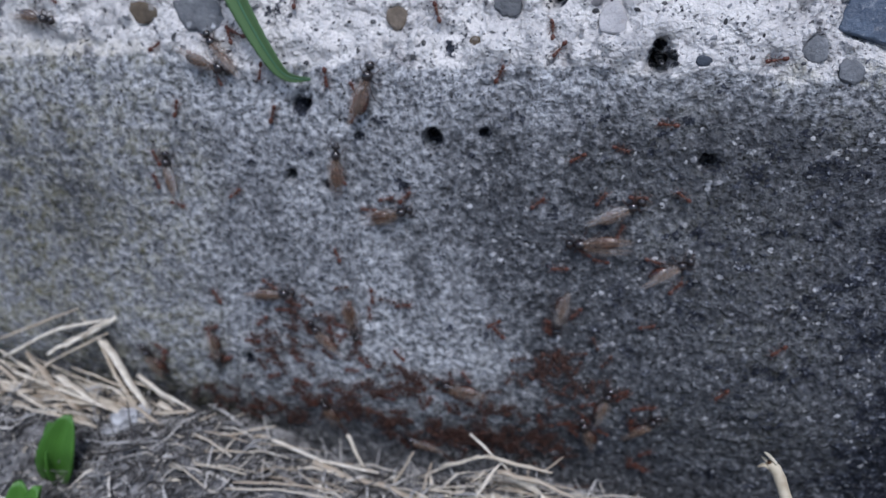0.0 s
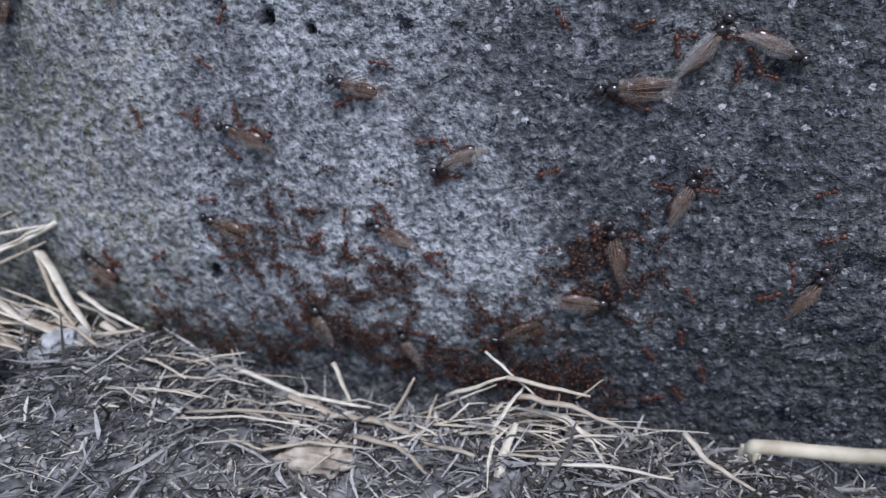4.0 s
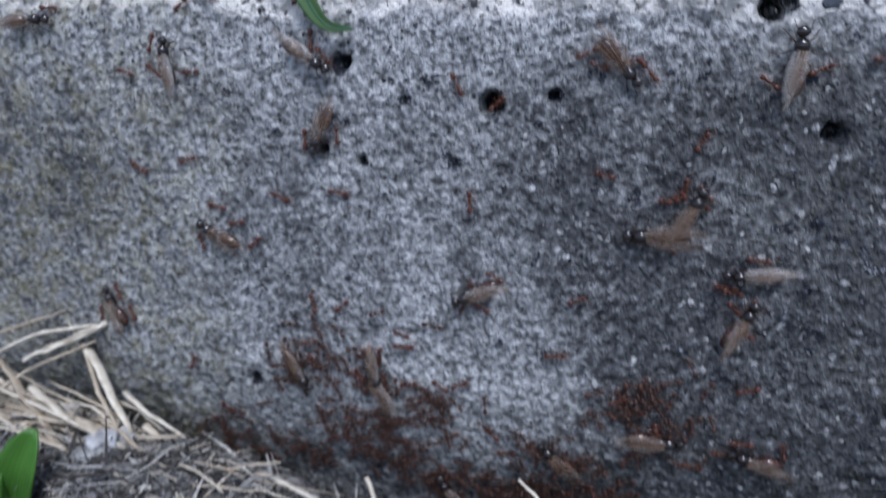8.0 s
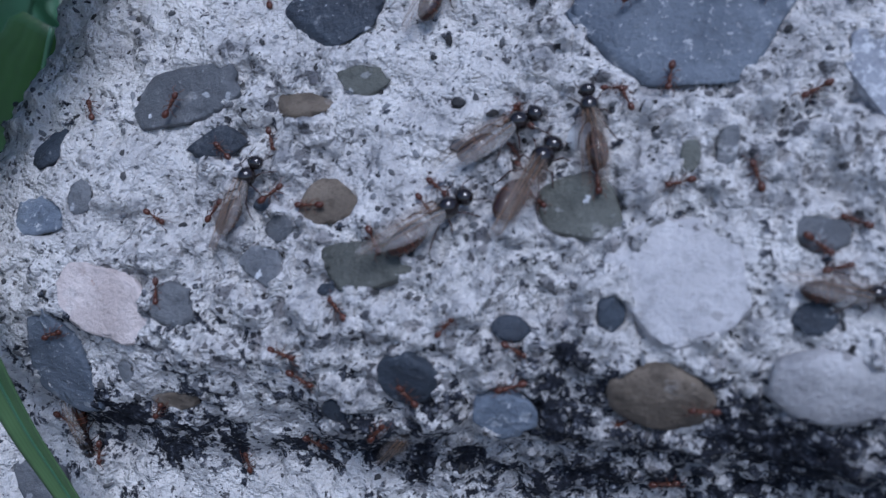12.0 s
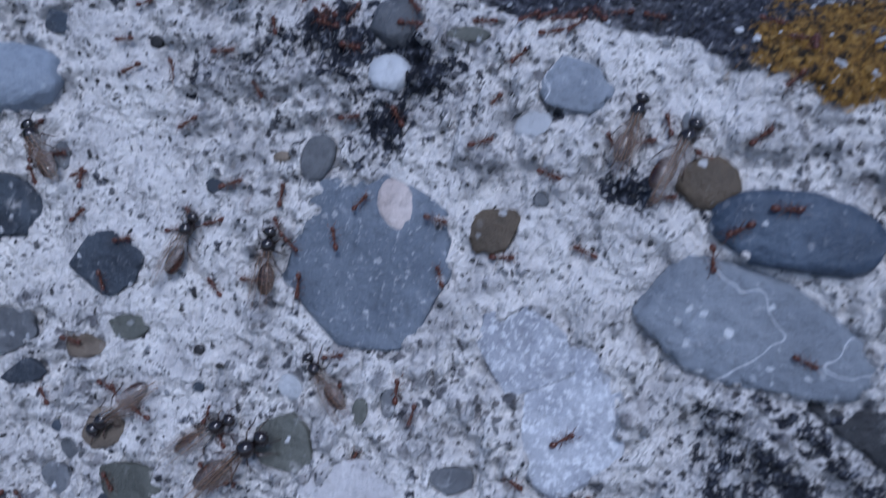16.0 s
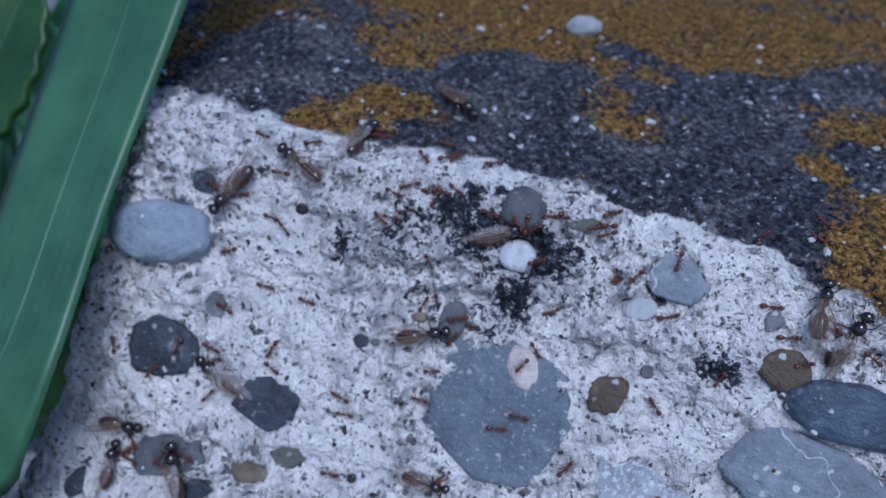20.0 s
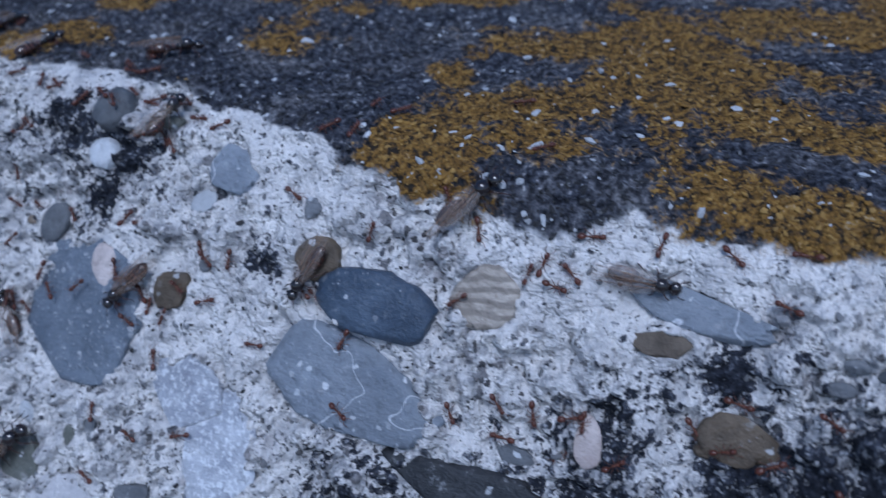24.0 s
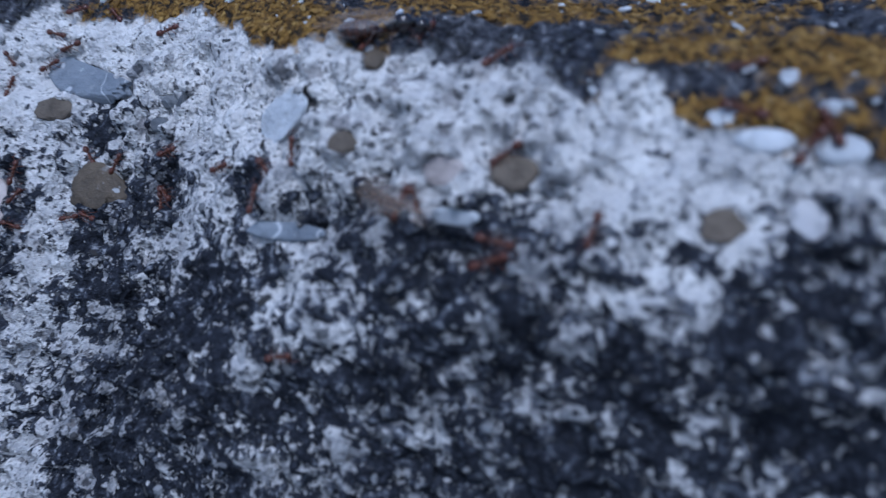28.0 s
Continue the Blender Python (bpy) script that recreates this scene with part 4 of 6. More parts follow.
lumps("crust", "black crust granules and pale flecks on the top", 9000, lambda i, j, r: (ONTOP[i, j] > 0.5) & (ORANGE[i, j] + 0.3 * fine_wob[i, j] <= 0.52) & (BEYOND[i, j] < 10), (0.014, 0.05), STONES["K"], 0.5, 14, 0.1)
lumps("pale_fleck", "pale flecks of stone on the dark top", 1100, lambda i, j, r: (ONTOP[i, j] > 0.6) & (BEYOND[i, j] < 12) & (r.random(len(i)) < 0.5), (0.015, 0.075), STONES["W"], 0.5, 15, 0.1)

# the loose white pebble on the top
v, fc = ico(4)
v = v * (1 + 0.3 * fbm(v[:, 0], v[:, 1], v[:, 2], 3, seed=500))[:, None] * np.array([0.29, 0.25, 0.2])
p, n = spot(2.77, 15.45)
me = raw_mesh("pebble", (v + np.array(p) + np.array([0, 0, 0.13])) * CM, fc, STONES["W"])
tagged(new("pebble", me), "loose white pebble lying on the lichen-covered top", "pebble")


# ---- litter on the ground ----
def tube(points, radii, sides=7, squash=1.0):
    """A stalk through points (cm), closed at both ends."""
    bm = bmesh.new()
    pts = [Vector(q) for q in points]
    rings = []
    for k, q in enumerate(pts):
        d = (pts[min(k + 1, len(pts) - 1)] - pts[max(k - 1, 0)]).normalized()
        side = d.cross(Vector((0.2, 0.3, 1))).normalized()
        up = side.cross(d)
        rings.append([bm.verts.new((q + (side * math.cos(a) + up * math.sin(a) * squash) * radii[k]) * CM) for a in (6.2832 * i / sides for i in range(sides))])
    for r0, r1 in zip(rings, rings[1:]):
        for i in range(sides):
            bm.faces.new((r0[i], r0[(i + 1) % sides], r1[(i + 1) % sides], r1[i]))
    bm.faces.new(rings[0][::-1])
    bm.faces.new(rings[-1])
    return bm


def curve_points(ends, n, sag=0.0, wobble=0.0, rng=None):
    pts = []
    for k in range(n + 1):
        t = k / n * (len(ends) - 1)
        i = min(int(t), len(ends) - 2)
        q = Vector(ends[i]).lerp(Vector(ends[i + 1]), t - i)
        q.z += sag * math.sin(math.pi * k / n)
        if rng is not None:
            q += Vector(rng.uniform(-wobble, wobble, 3))
        pts.append(q)
    return pts


straw_rng = np.random.default_rng(77)


def straw(ends, r=0.05, label="dry pale straw lying against the block", squash=0.6, taper=0.5, name="straw"):
    n = max(6, 4 * (len(ends) - 1))
    pts = curve_points(ends, n, 0.0, r * 0.25, straw_rng)
    radii = [r * (1 - (1 - taper) * (k / n) ** 2) * straw_rng.uniform(0.88, 1.08) for k in range(n + 1)]
    ob = part(name, tube(pts, radii, 7, squash), STRAW)
    return tagged(ob, label, name, group="straws at the foot of the block")


straw([(-5.59, -0.7, -3.59), (-4.97, -0.7, -3.92), (-4.26, -0.75, -4.29), (-3.37, -1.0, -4.63)], 0.075)
straw([(-4.74, -0.6, -4.17), (-3.7, -0.6, -4.15)], 0.05)
straw([(-2.91, -0.75, -4.4), (-2.27, -0.85, -4.55), (-1.48, -1.0, -4.48), (-0.86, -1.3, -4.47), (-0.28, -1.6, -4.36)], 0.07)
straw([(-3.74, -0.6, -4.15), (-2.77, -0.7, -4.41), (-1.77, -0.75, -4.47)], 0.05)
straw([(-1.52, -0.8, -4.62), (-1.19, -0.67, -3.98)], 0.045)
straw([(-0.74, -0.8, -4.11), (0.01, -0.85, -3.73)], 0.05)
straw([(-0.29, -0.6, -3.55), (0.35, -0.9, -3.92)], 0.03)
straw([(0.01, -0.85, -3.73), (0.99, -0.9, -3.85)], 0.05)
straw([(0.16, -0.95, -3.91), (0.8, -1.0, -3.96), (1.37, -1.1, -4.12)], 0.06)
straw([(0.02, -1.7, -4.51), (0.15, -1.2, -4.13)], 0.07, squash=0.35)
straw([(-2.39, -0.4, -4.04), (-2.08, -0.6, -4.57)], 0.05)
straw([(-1.83, -1.3, -4.52), (-1.24, -1.4, -4.49), (-0.79, -1.8, -4.52)], 0.05)
straw([(-3.85, -2.0, -4.93), (-2.81, -2.1, -4.78)], 0.05)
straw([(2.09, -1.0, -4.17), (2.32, -1.3, -4.3), (2.84, -1.6, -4.42)], 0.05)
straw([(0.84, -0.8, -3.97), (1.15, -0.6, -3.79)], 0.02)
straw([(-6.51, -0.1, -2.42), (-6.99, -0.3, -2.66), (-7.49, -0.7, -2.82)], 0.1, squash=0.4)
straw([(-6.61, -0.15, -2.44), (-7.29, -0.5, -2.72)], 0.07, squash=0.4)
straw([(-6.8, -0.2, -2.81), (-6.35, -0.4, -3.29), (-5.75, -0.8, -3.68)], 0.1, squash=0.4)
straw([(-6.87, -0.2, -2.73), (-6.55, -0.4, -3.39), (-5.95, -0.8, -3.62)], 0.05)
straw([(-6.09, -0.4, -3.31), (-5.55, -0.6, -3.47), (-4.87, -0.8, -3.6)], 0.05)
straw([(-7.32, -0.8, -3.19), (-6.53, -1.0, -3.49)], 0.09, squash=0.4)
straw([(-7.37, 0.0, -2.24), (-6.98, -0.2, -2.65)], 0.015)
straw([(-5.54, -0.9, -3.66), (-4.81, -0.9, -3.51)], 0.05)
straw([(-8.47, -0.6, -3.06), (-7.44, -0.3, -2.56), (-6.54, -0.06, -2.44)], 0.08, squash=0.4)
straw([(-8.58, -0.5, -2.79), (-7.18, -0.1, -2.26)], 0.04)
straw([(-8.5, -1.0, -3.85), (-7.58, -0.6, -3.07), (-6.66, -0.2, -2.65)], 0.07, squash=0.4)
straw([(-8.49, -1.0, -3.49), (-7.79, -0.9, -3.47)], 0.1, squash=0.4)
straw([(-12.8, 3.0, 2.32), (-9.57, 2.8, 2.83), (-7.54, 2.4, 3.36)], 0.26, "dry brown stalk behind the end of the block", name="stalk")

# a tangle of loose straws along the foot
for k in range(138):
    if k < 60:
        bx, by = straw_rng.uniform(-8.2, -5.2), straw_rng.uniform(-1.2, -0.1)
        ang, ln, rise = straw_rng.uniform(2.2, 3.9), straw_rng.uniform(0.8, 2.2), straw_rng.uniform(0.0, 0.9)
    elif k < 100:
        bx, by = straw_rng.normal(0.0, 0.7), straw_rng.uniform(-1.3, -0.45)
        ang, ln, rise = straw_rng.uniform(-1.2, 4.0), straw_rng.uniform(0.5, 1.3), straw_rng.uniform(0.0, 0.7)
    else:
        bx, by = straw_rng.uniform(-5.0, 2.2), straw_rng.uniform(-1.9, -0.45)
        ang, ln, rise = straw_rng.normal(-0.25, 0.7), straw_rng.uniform(0.5, 1.9), straw_rng.uniform(-0.05, 0.25)
    bz = float(ground_z(bx, by)) + 0.06 + straw_rng.uniform(0, 0.12)
    ex, ey = bx + ln * math.cos(ang), min(-0.25, by + 0.35 * ln * math.sin(ang))
    ez = max(float(ground_z(ex, ey)) + 0.05, bz + rise * ln * 0.5)
    straw([(bx, by, bz), ((bx + ex) / 2, (by + ey) / 2, (bz + ez) / 2 + straw_rng.uniform(0.0, 0.12)), (ex, ey, ez)], (0.085 if k % 4 == 0 else straw_rng.uniform(0.014, 0.05)) if k < 60 else straw_rng.uniform(0.010, 0.038), squash=0.25 if k % 4 == 0 else 0.6)

# a split chip of wood among the straw
v, fc = ico(4)
v = np.sign(v) * np.abs(v) ** 0.78 * np.array([0.46, 0.25, 0.14])
v = v * (1 + 0.75 * fbm(v[:, 0] * 5, v[:, 1] * 14, v[:, 2] * 14, 3, seed=610))[:, None]
wx, wy = -2.2, -1.5
v = v + np.array([wx, wy, float(ground_z(wx, wy)) + 0.13])
tagged(new("wood_chip", raw_mesh("wood_chip", v * CM, fc, CHIP)), "weathered tan chip of wood lying on dry soil", "wood chip")

# chaff: crooked fibres and broken flakes of dead grass
rng = np.random.default_rng(5)
N = 17000
cx, cy = rng.uniform(-10, 5.5, N), -rng.uniform(0.12, 2.4, N) ** 1.5
ln = 0.05 + 0.55 * rng.uniform(0, 1, N) ** 2.2
wd, th = rng.uniform(0.004, 0.013, N), rng.uniform(0.003, 0.008, N)
flat = rng.random(N) < 0.13
wd = np.where(flat, rng.uniform(0.012, 0.034, N), wd)
long = rng.random(N) < 0.05
ln, wd = np.where(long, rng.uniform(0.5, 1.3, N), ln), np.where(long, rng.uniform(0.009, 0.030, N), wd)
cz = ground_z(cx, cy) + rng.uniform(0.0, 0.14, N) + np.where(flat | long, 0.05, 0.0)
a, tilt = rng.uniform(0, 6.28, N), rng.normal(0, 0.30, N)
D = np.stack([np.cos(a) * np.cos(tilt), np.sin(a) * np.cos(tilt), np.sin(tilt)], -1)
S = np.stack([-np.sin(a), np.cos(a), rng.normal(0, 0.5, N)], -1)
S /= np.linalg.norm(S, axis=1, keepdims=True)
U = np.cross(D, S)
P = np.stack([cx, cy, cz], -1)
arc, rise = rng.normal(0, 0.09, N) * ln, rng.normal(0, 0.08, N) * ln
cor = []
for sd, sw in ((-1, 0.3), (-0.35, 1.0), (0.3, 0.8), (1, 0.2)):
    side_way, up_way = arc * (1 - sd * sd) + rng.normal(0, 0.03, N) * ln, rise * (1 - sd * sd)
    for ss, su in ((-1, -1), (1, -1), (1, 1), (-1, 1)):
        cor.append(P + D * (sd * ln / 2)[:, None] + S * (ss * sw * wd + side_way)[:, None] + U * (su * th + up_way)[:, None])
V = np.stack(cor, 1).reshape(-1, 3)
fc = np.array([[0, 3, 2, 1], [12, 13, 14, 15]] + [[r + k, r + (k + 1) % 4, r + 4 + (k + 1) % 4, r + 4 + k] for r in (0, 4, 8) for k in range(4)])
F = (fc[None] + (np.arange(N) * 16)[:, None, None]).reshape(-1, 4)
tagged(new("chaff", raw_mesh("chaff", V * CM, F, CHAFF, smooth=False)), "grey broken chaff and crumbs of dead grass on soil", "plant litter", kind="stuff")
# crumbs of soil
v, fc = ico(1)
N = 7000
cx, cy = rng.uniform(-10, 5.5, N), -rng.uniform(0.05, 2.4, N) ** 1.5
r = 0.012 + 0.07 * rng.uniform(0, 1, N) ** 3
P = np.stack([cx, cy, ground_z(cx, cy) + 0.2 * r], -1)
V = (P[:, None] + v[None] * (1 + rng.uniform(-0.3, 0.3, (N, len(v), 1))) * r[:, None, None] * np.array([1, 1, 0.7])).reshape(-1, 3)
F = (fc[None] + (np.arange(N) * len(v))[:, None, None]).reshape(-1, 3)
tagged(new("soil_crumb", raw_mesh("soil_crumb", V * CM, F, SOIL, smooth=False)), "grey crumbs of dry soil", "soil", kind="stuff")


# ---- green plants ----
def blade_mesh(centre, widths, cross=(0.3, -0.5, 0.8), fold=0.12, thick=0.018):
    """A long leaf through centre points (cm): a shallow V in section, with a midrib."""
    bm = bmesh.new()
    uvl = bm.loops.layers.uv.new("UVMap")
    pts = [Vector(q) for q in centre]
    rows, n = [], len(centre)
    for k, q in enumerate(pts):
        d = (pts[min(k + 1, n - 1)] - pts[max(k - 1, 0)]).normalized()
        side = (Vector(cross) - d * d.dot(Vector(cross))).normalized()
        up = side.cross(d)
        w = widths[k]
        row = []
        for u in np.linspace(-1, 1, 9):
            lift = fold * w * abs(u) + 0.012 * w * math.cos(u * 9)
            row.append(bm.verts.new((q + side * (u * w) + up * lift) * CM))
        for u in np.linspace(1, -1, 9):
            lift = fold * w * abs(u) + 0.012 * w * math.cos(u * 9) - thick * (1.6 - abs(u))
            row.append(bm.verts.new((q + side * (u * w * 0.98) + up * lift) * CM))
        rows.append(row)
    for k, (r0, r1) in enumerate(zip(rows, rows[1:])):
        for i in range(18):
            fcx = bm.faces.new((r0[i], r0[(i + 1) % 18], r1[(i + 1) % 18], r1[i]))
            us = [(i if i < 9 else 17 - i) / 8, ((i + 1) if i + 1 < 9 else 16 - i) / 8]
            for lp, uv in zip(fcx.loops, ((us[0], k / n), (us[1], k / n), (us[1], (k + 1) / n), (us[0], (k + 1) / n))):
                lp[uvl].uv = uv
    bm.faces.new(rows[0][::-1])
    bm.faces.new(rows[-1])
    return bm


def smooth_line(pts, n):
    """Points along a Catmull-Rom line."""
    p = [Vector(q) for q in pts]
    p = [p[0] * 2 - p[1], *p, p[-1] * 2 - p[-2]]
    out = []
    for k in range(n + 1):
        t = k / n * (len(pts) - 1)
        i = min(int(t), len(pts) - 2)
        t -= i
        a, b, c, d = p[i:i + 4]
        out.append(0.5 * (2 * b + (c - a) * t + (2 * a - 5 * b + 4 * c - d) * t * t + (3 * b - a - 3 * c + d) * t ** 3))
    return out


def stalk(line, r, label, side, flaps):
    """A thick dry stem with a torn, hollow end at its first point."""
    pts = smooth_line(line, 30)
    d = (pts[0] - pts[3]).normalized()
    u = (Vector(side) - d * d.dot(Vector(side))).normalized()
    w = d.cross(u)
    thing = tagged(new("stalk"), label, "stalk", group="straws at the foot of the block")
    part("stem", tube(pts, [r * (0.86 + 0.14 * min(1, k / 4) + 0.04 * math.sin(k * 1.7)) for k in range(31)], 12), STALK, thing)
    part("pith", tube([pts[0] - d * 0.02, pts[0] + d * 0.012], [r * 0.55, r * 0.45], 9), PITH, thing, "brown hollow pith")
    for angle, ln, curl, wide in flaps:
        o = u * math.cos(radians(angle)) + w * math.sin(radians(angle))
        run = [pts[0] - d * 0.03 + o * r * 0.72, pts[0] + d * ln * 0.45 + o * (r * 0.8 + curl * 0.25), pts[0] + d * ln + o * (r * 0.75 + curl)]
        part("torn_flap", tube(smooth_line(run, 7), [wide * (1 - 0.7 * (k / 7) ** 2) for k in range(8)], 7, 0.45), STALK, thing, "torn papery flap")
    return thing


stalk([(2.36, -2.64, -3.15), (2.44, -2.64, -3.09), (3.07, -2.64, -3.08), (3.85, -2.9, -2.88), (4.9, -3.1, -2.95), (5.8, -3.2, -3.7)], 0.066, "thick pale broken stalk lying on the soil", (0, -0.3, 1), ((100, 0.10, 0.02, 0.05), (190, 0.14, 0.05, 0.045), (300, 0.07, 0.03, 0.04)))
stalk([(3.50, -2.2, -2.08), (3.62, -2.25, -2.23), (3.76, -2.6, -2.56), (4.25, -2.5, -3.57), (4.45, -2.5, -4.3)], 0.068, "thick tan broken stalk standing in the soil", (0, -0.3, 1), ((20, 0.15, -0.02, 0.055), (75, 0.11, 0.0, 0.055), (215, 0.03, 0.09, 0.05), (150, 0.06, 0.04, 0.045)))
blade_line = smooth_line([(-15.0, -1.5, -4.2), (-13.0, -1.8, 0.5), (-9.6, -1.2, 4.3), (-6.6, -0.4, 6.2), (-5.1, 0.15, 7.4), (-4.29, 0.65, 8.38), (-4.28, 2.69, 10.03), (-3.84, 4.48, 12.18), (-3.34, 5.38, 14.05), (-2.76, 5.88, 16.27)], 40)
blade = tagged(part("grass_blade", blade_mesh(blade_line, [1.19 - 0.28 * abs(k / 40 - 0.45) for k in range(41)], (0.9, 0.1, 0.42), 0.10), GRASS), "broad green grass blade arching past the block", "grass")
part("midrib", tube(blade_line, [0.07 - 0.0007 * k for k in range(41)], 8, 0.35), RIB, blade, "paler green midrib")
blade_line = smooth_line([(-2.51, -0.22, 1.78), (-2.79, -0.25, 1.81), (-2.96, -0.3, 1.99), (-3.2, -0.36, 2.49), (-3.43, -0.42, 3.1), (-3.64, -0.48, 3.68), (-3.83, -0.5, 4.27), (-3.99, -0.5, 4.85), (-4.24, -0.4, 5.65), (-4.57, -0.2, 6.84), (-4.88, 0.2, 7.98)], 44)
blade = tagged(part("grass_blade", blade_mesh(blade_line, [0.02 + 0.23 * (1 - math.exp(-k / 19)) for k in range(45)], (1.0, 0.0, 0.30), 0.25), GRASS_PALE), "narrow green grass blade with its tip touching the block", "grass")
part("midrib", tube(blade_line, [0.012 + 0.02 * k / 44 for k in range(45)], 6, 0.8), RIB, blade, "paler green midrib")
blade_line = smooth_line([(-10.93, 4.0, 7.08), (-10.35, 4.0, 5.58), (-9.44, 3.6, 4.3), (-9.21, 3.3, 3.26)], 26)
broad_leaf = tagged(part("leaf", blade_mesh(blade_line, [1.25 * math.sin(math.pi * (0.06 + 0.93 * k / 26)) ** 0.6 * (1 + 0.07 * math.sin(k * 2.1)) for k in range(27)], (1.0, 0.1, 0.3), 0.25), LEAF), "dark green broad leaf behind the end of the block", "leaf", group="leaves by the block")
part("midrib", tube(blade_line, [0.05 - 0.0015 * k for k in range(27)], 6, 0.8), RIB, broad_leaf, "paler green midrib")
blade_line = smooth_line([(-6.1, 3.6, 7.27), (-6.86, 3.6, 5.72), (-7.87, 3.4, 4.52), (-9.12, 3.2, 3.04)], 26)
broad_leaf = tagged(part("leaf", blade_mesh(blade_line, [1.35 * math.sin(math.pi * (0.06 + 0.93 * k / 26)) ** 0.6 * (1 + 0.07 * math.sin(k * 2.1)) for k in range(27)], (0.8, 0.1, 0.6), 0.25), LEAF), "dark green broad leaf behind the end of the block", "leaf", group="leaves by the block")
part("midrib", tube(blade_line, [0.05 - 0.0015 * k for k in range(27)], 6, 0.8), RIB, broad_leaf, "paler green midrib")
blade_line = smooth_line([(-10.69, 6.0, 8.14), (-9.05, 7.0, 10.11), (-8.18, 8.0, 11.94)], 26)
broad_leaf = tagged(part("leaf", blade_mesh(blade_line, [1.3 * math.sin(math.pi * (0.06 + 0.93 * k / 26)) ** 0.6 * (1 + 0.07 * math.sin(k * 2.1)) for k in range(27)], (0.9, 0.2, 0.3), 0.25), LEAF), "dark green broad leaf behind the end of the block", "leaf", group="leaves by the block")
part("midrib", tube(blade_line, [0.05 - 0.0015 * k for k in range(27)], 6, 0.8), RIB, broad_leaf, "paler green midrib")
def seedling(stem_line, leaves):
    plant = tagged(new("seedling"), "small green seedling with a red stem in the litter", "seedling", group="seedlings")
    part("stem", tube(smooth_line(stem_line, 8), [0.075] * 9), STEM, plant, "red stem")
    for base, tip, w, cross in leaves:
        line = smooth_line([base, tuple((Vector(base) + Vector(tip)) / 2 + Vector((0, -0.08, 0))), tip], 14)
        part("leaf", blade_mesh(line, [max(0.02, w * math.sin(math.pi * min(0.97, 0.12 + 0.85 * k / 14)) ** 0.55) for k in range(15)], cross, 0.45, 0.05), SPROUT, plant)


seedling([(-7.67, -1.75, -7.16), (-7.37, -1.75, -5.84), (-7.0, -1.75, -4.57)], (((-7.0, -1.75, -4.57), (-6.44, -1.7, -3.22), 0.30, (1, 0.1, 0)), ((-7.0, -1.75, -4.57), (-6.94, -1.6, -3.5), 0.22, (0.6, -0.6, 0))))
seedling([(-7.15, -2.7, -6.6), (-6.98, -2.7, -5.9), (-6.79, -2.7, -5.11)], (((-6.79, -2.7, -5.11), (-6.64, -2.7, -3.66), 0.26, (0.8, 0.3, 0.2)), ((-6.79, -2.7, -5.11), (-6.3, -2.75, -3.66), 0.22, (0.9, -0.4, 0.2)), ((-6.79, -2.7, -5.11), (-6.99, -2.9, -4.14), 0.24, (0.4, 0.2, 0.8))))
tuft_rng = np.random.default_rng(31)
tuft = bmesh.new()
for _ in range(460):
    bx, by = tuft_rng.uniform(-40, -6.8), tuft_rng.uniform(2.5, 34)
    h, dx, dy, w = tuft_rng.uniform(4, 15), tuft_rng.uniform(-4, 4), tuft_rng.uniform(-2, 3), tuft_rng.uniform(0.3, 1.0)
    dx = min(dx, -5.5 - bx)
    one = blade_mesh(smooth_line([(bx, by, -5), (bx + dx * 0.3, by + dy * 0.3, -5 + h * 0.7), (bx + dx, by + dy, -5 + h)], 7), [max(0.02, w * (1 - (k / 7) ** 3)) for k in range(8)], (1, 0.2, 0.1), 0.2)
    me = bpy.data.meshes.new("tuft")
    one.to_mesh(me)
    one.free()
    tuft.from_mesh(me)
    bpy.data.meshes.remove(me)
tagged(part("grass_tuft", tuft, GRASS), "dark green grass growing behind the block", "grass", kind="stuff")
# whitish clods on the soil
for k, (qx, qy, size) in enumerate(((-6.04, -1.04, 0.2), (-5.89, -0.79, 0.15), (-6.19, -1.20, 0.13))):
    v, fc = ico(4)
    v = v * (1 + 0.55 * fbm(v[:, 0] * 1.6 + 5 * k, v[:, 1] * 1.6, v[:, 2] * 1.6, 4, seed=640))[:, None] * np.array([1.3, 0.9, 0.75]) * size
    me = raw_mesh("clod", (v + np.array([qx, qy, float(ground_z(qx, qy)) + 0.6 * size])) * CM, fc, CLOD)
    tagged(new("clod", me), "whitish crumbling clod lying on dry soil", "clod", group="clods")


# ---- ants ----
def lump(bm, centre, size, sub=2, rot=0.0):
    m = Matrix.Translation(Vector(centre) * CM) @ Matrix.Rotation(radians(rot), 4, "Y") @ Matrix.Diagonal((size[0] * CM, size[1] * CM, size[2] * CM, 1))
    bmesh.ops.create_icosphere(bm, subdivisions=sub, radius=1.0, matrix=m)
    return bm


def leg_mesh(root, knee, heel, toe, r):
    return tube([root, knee, heel, toe], [r, r * 1.1, r * 0.7, r * 0.4], 5)


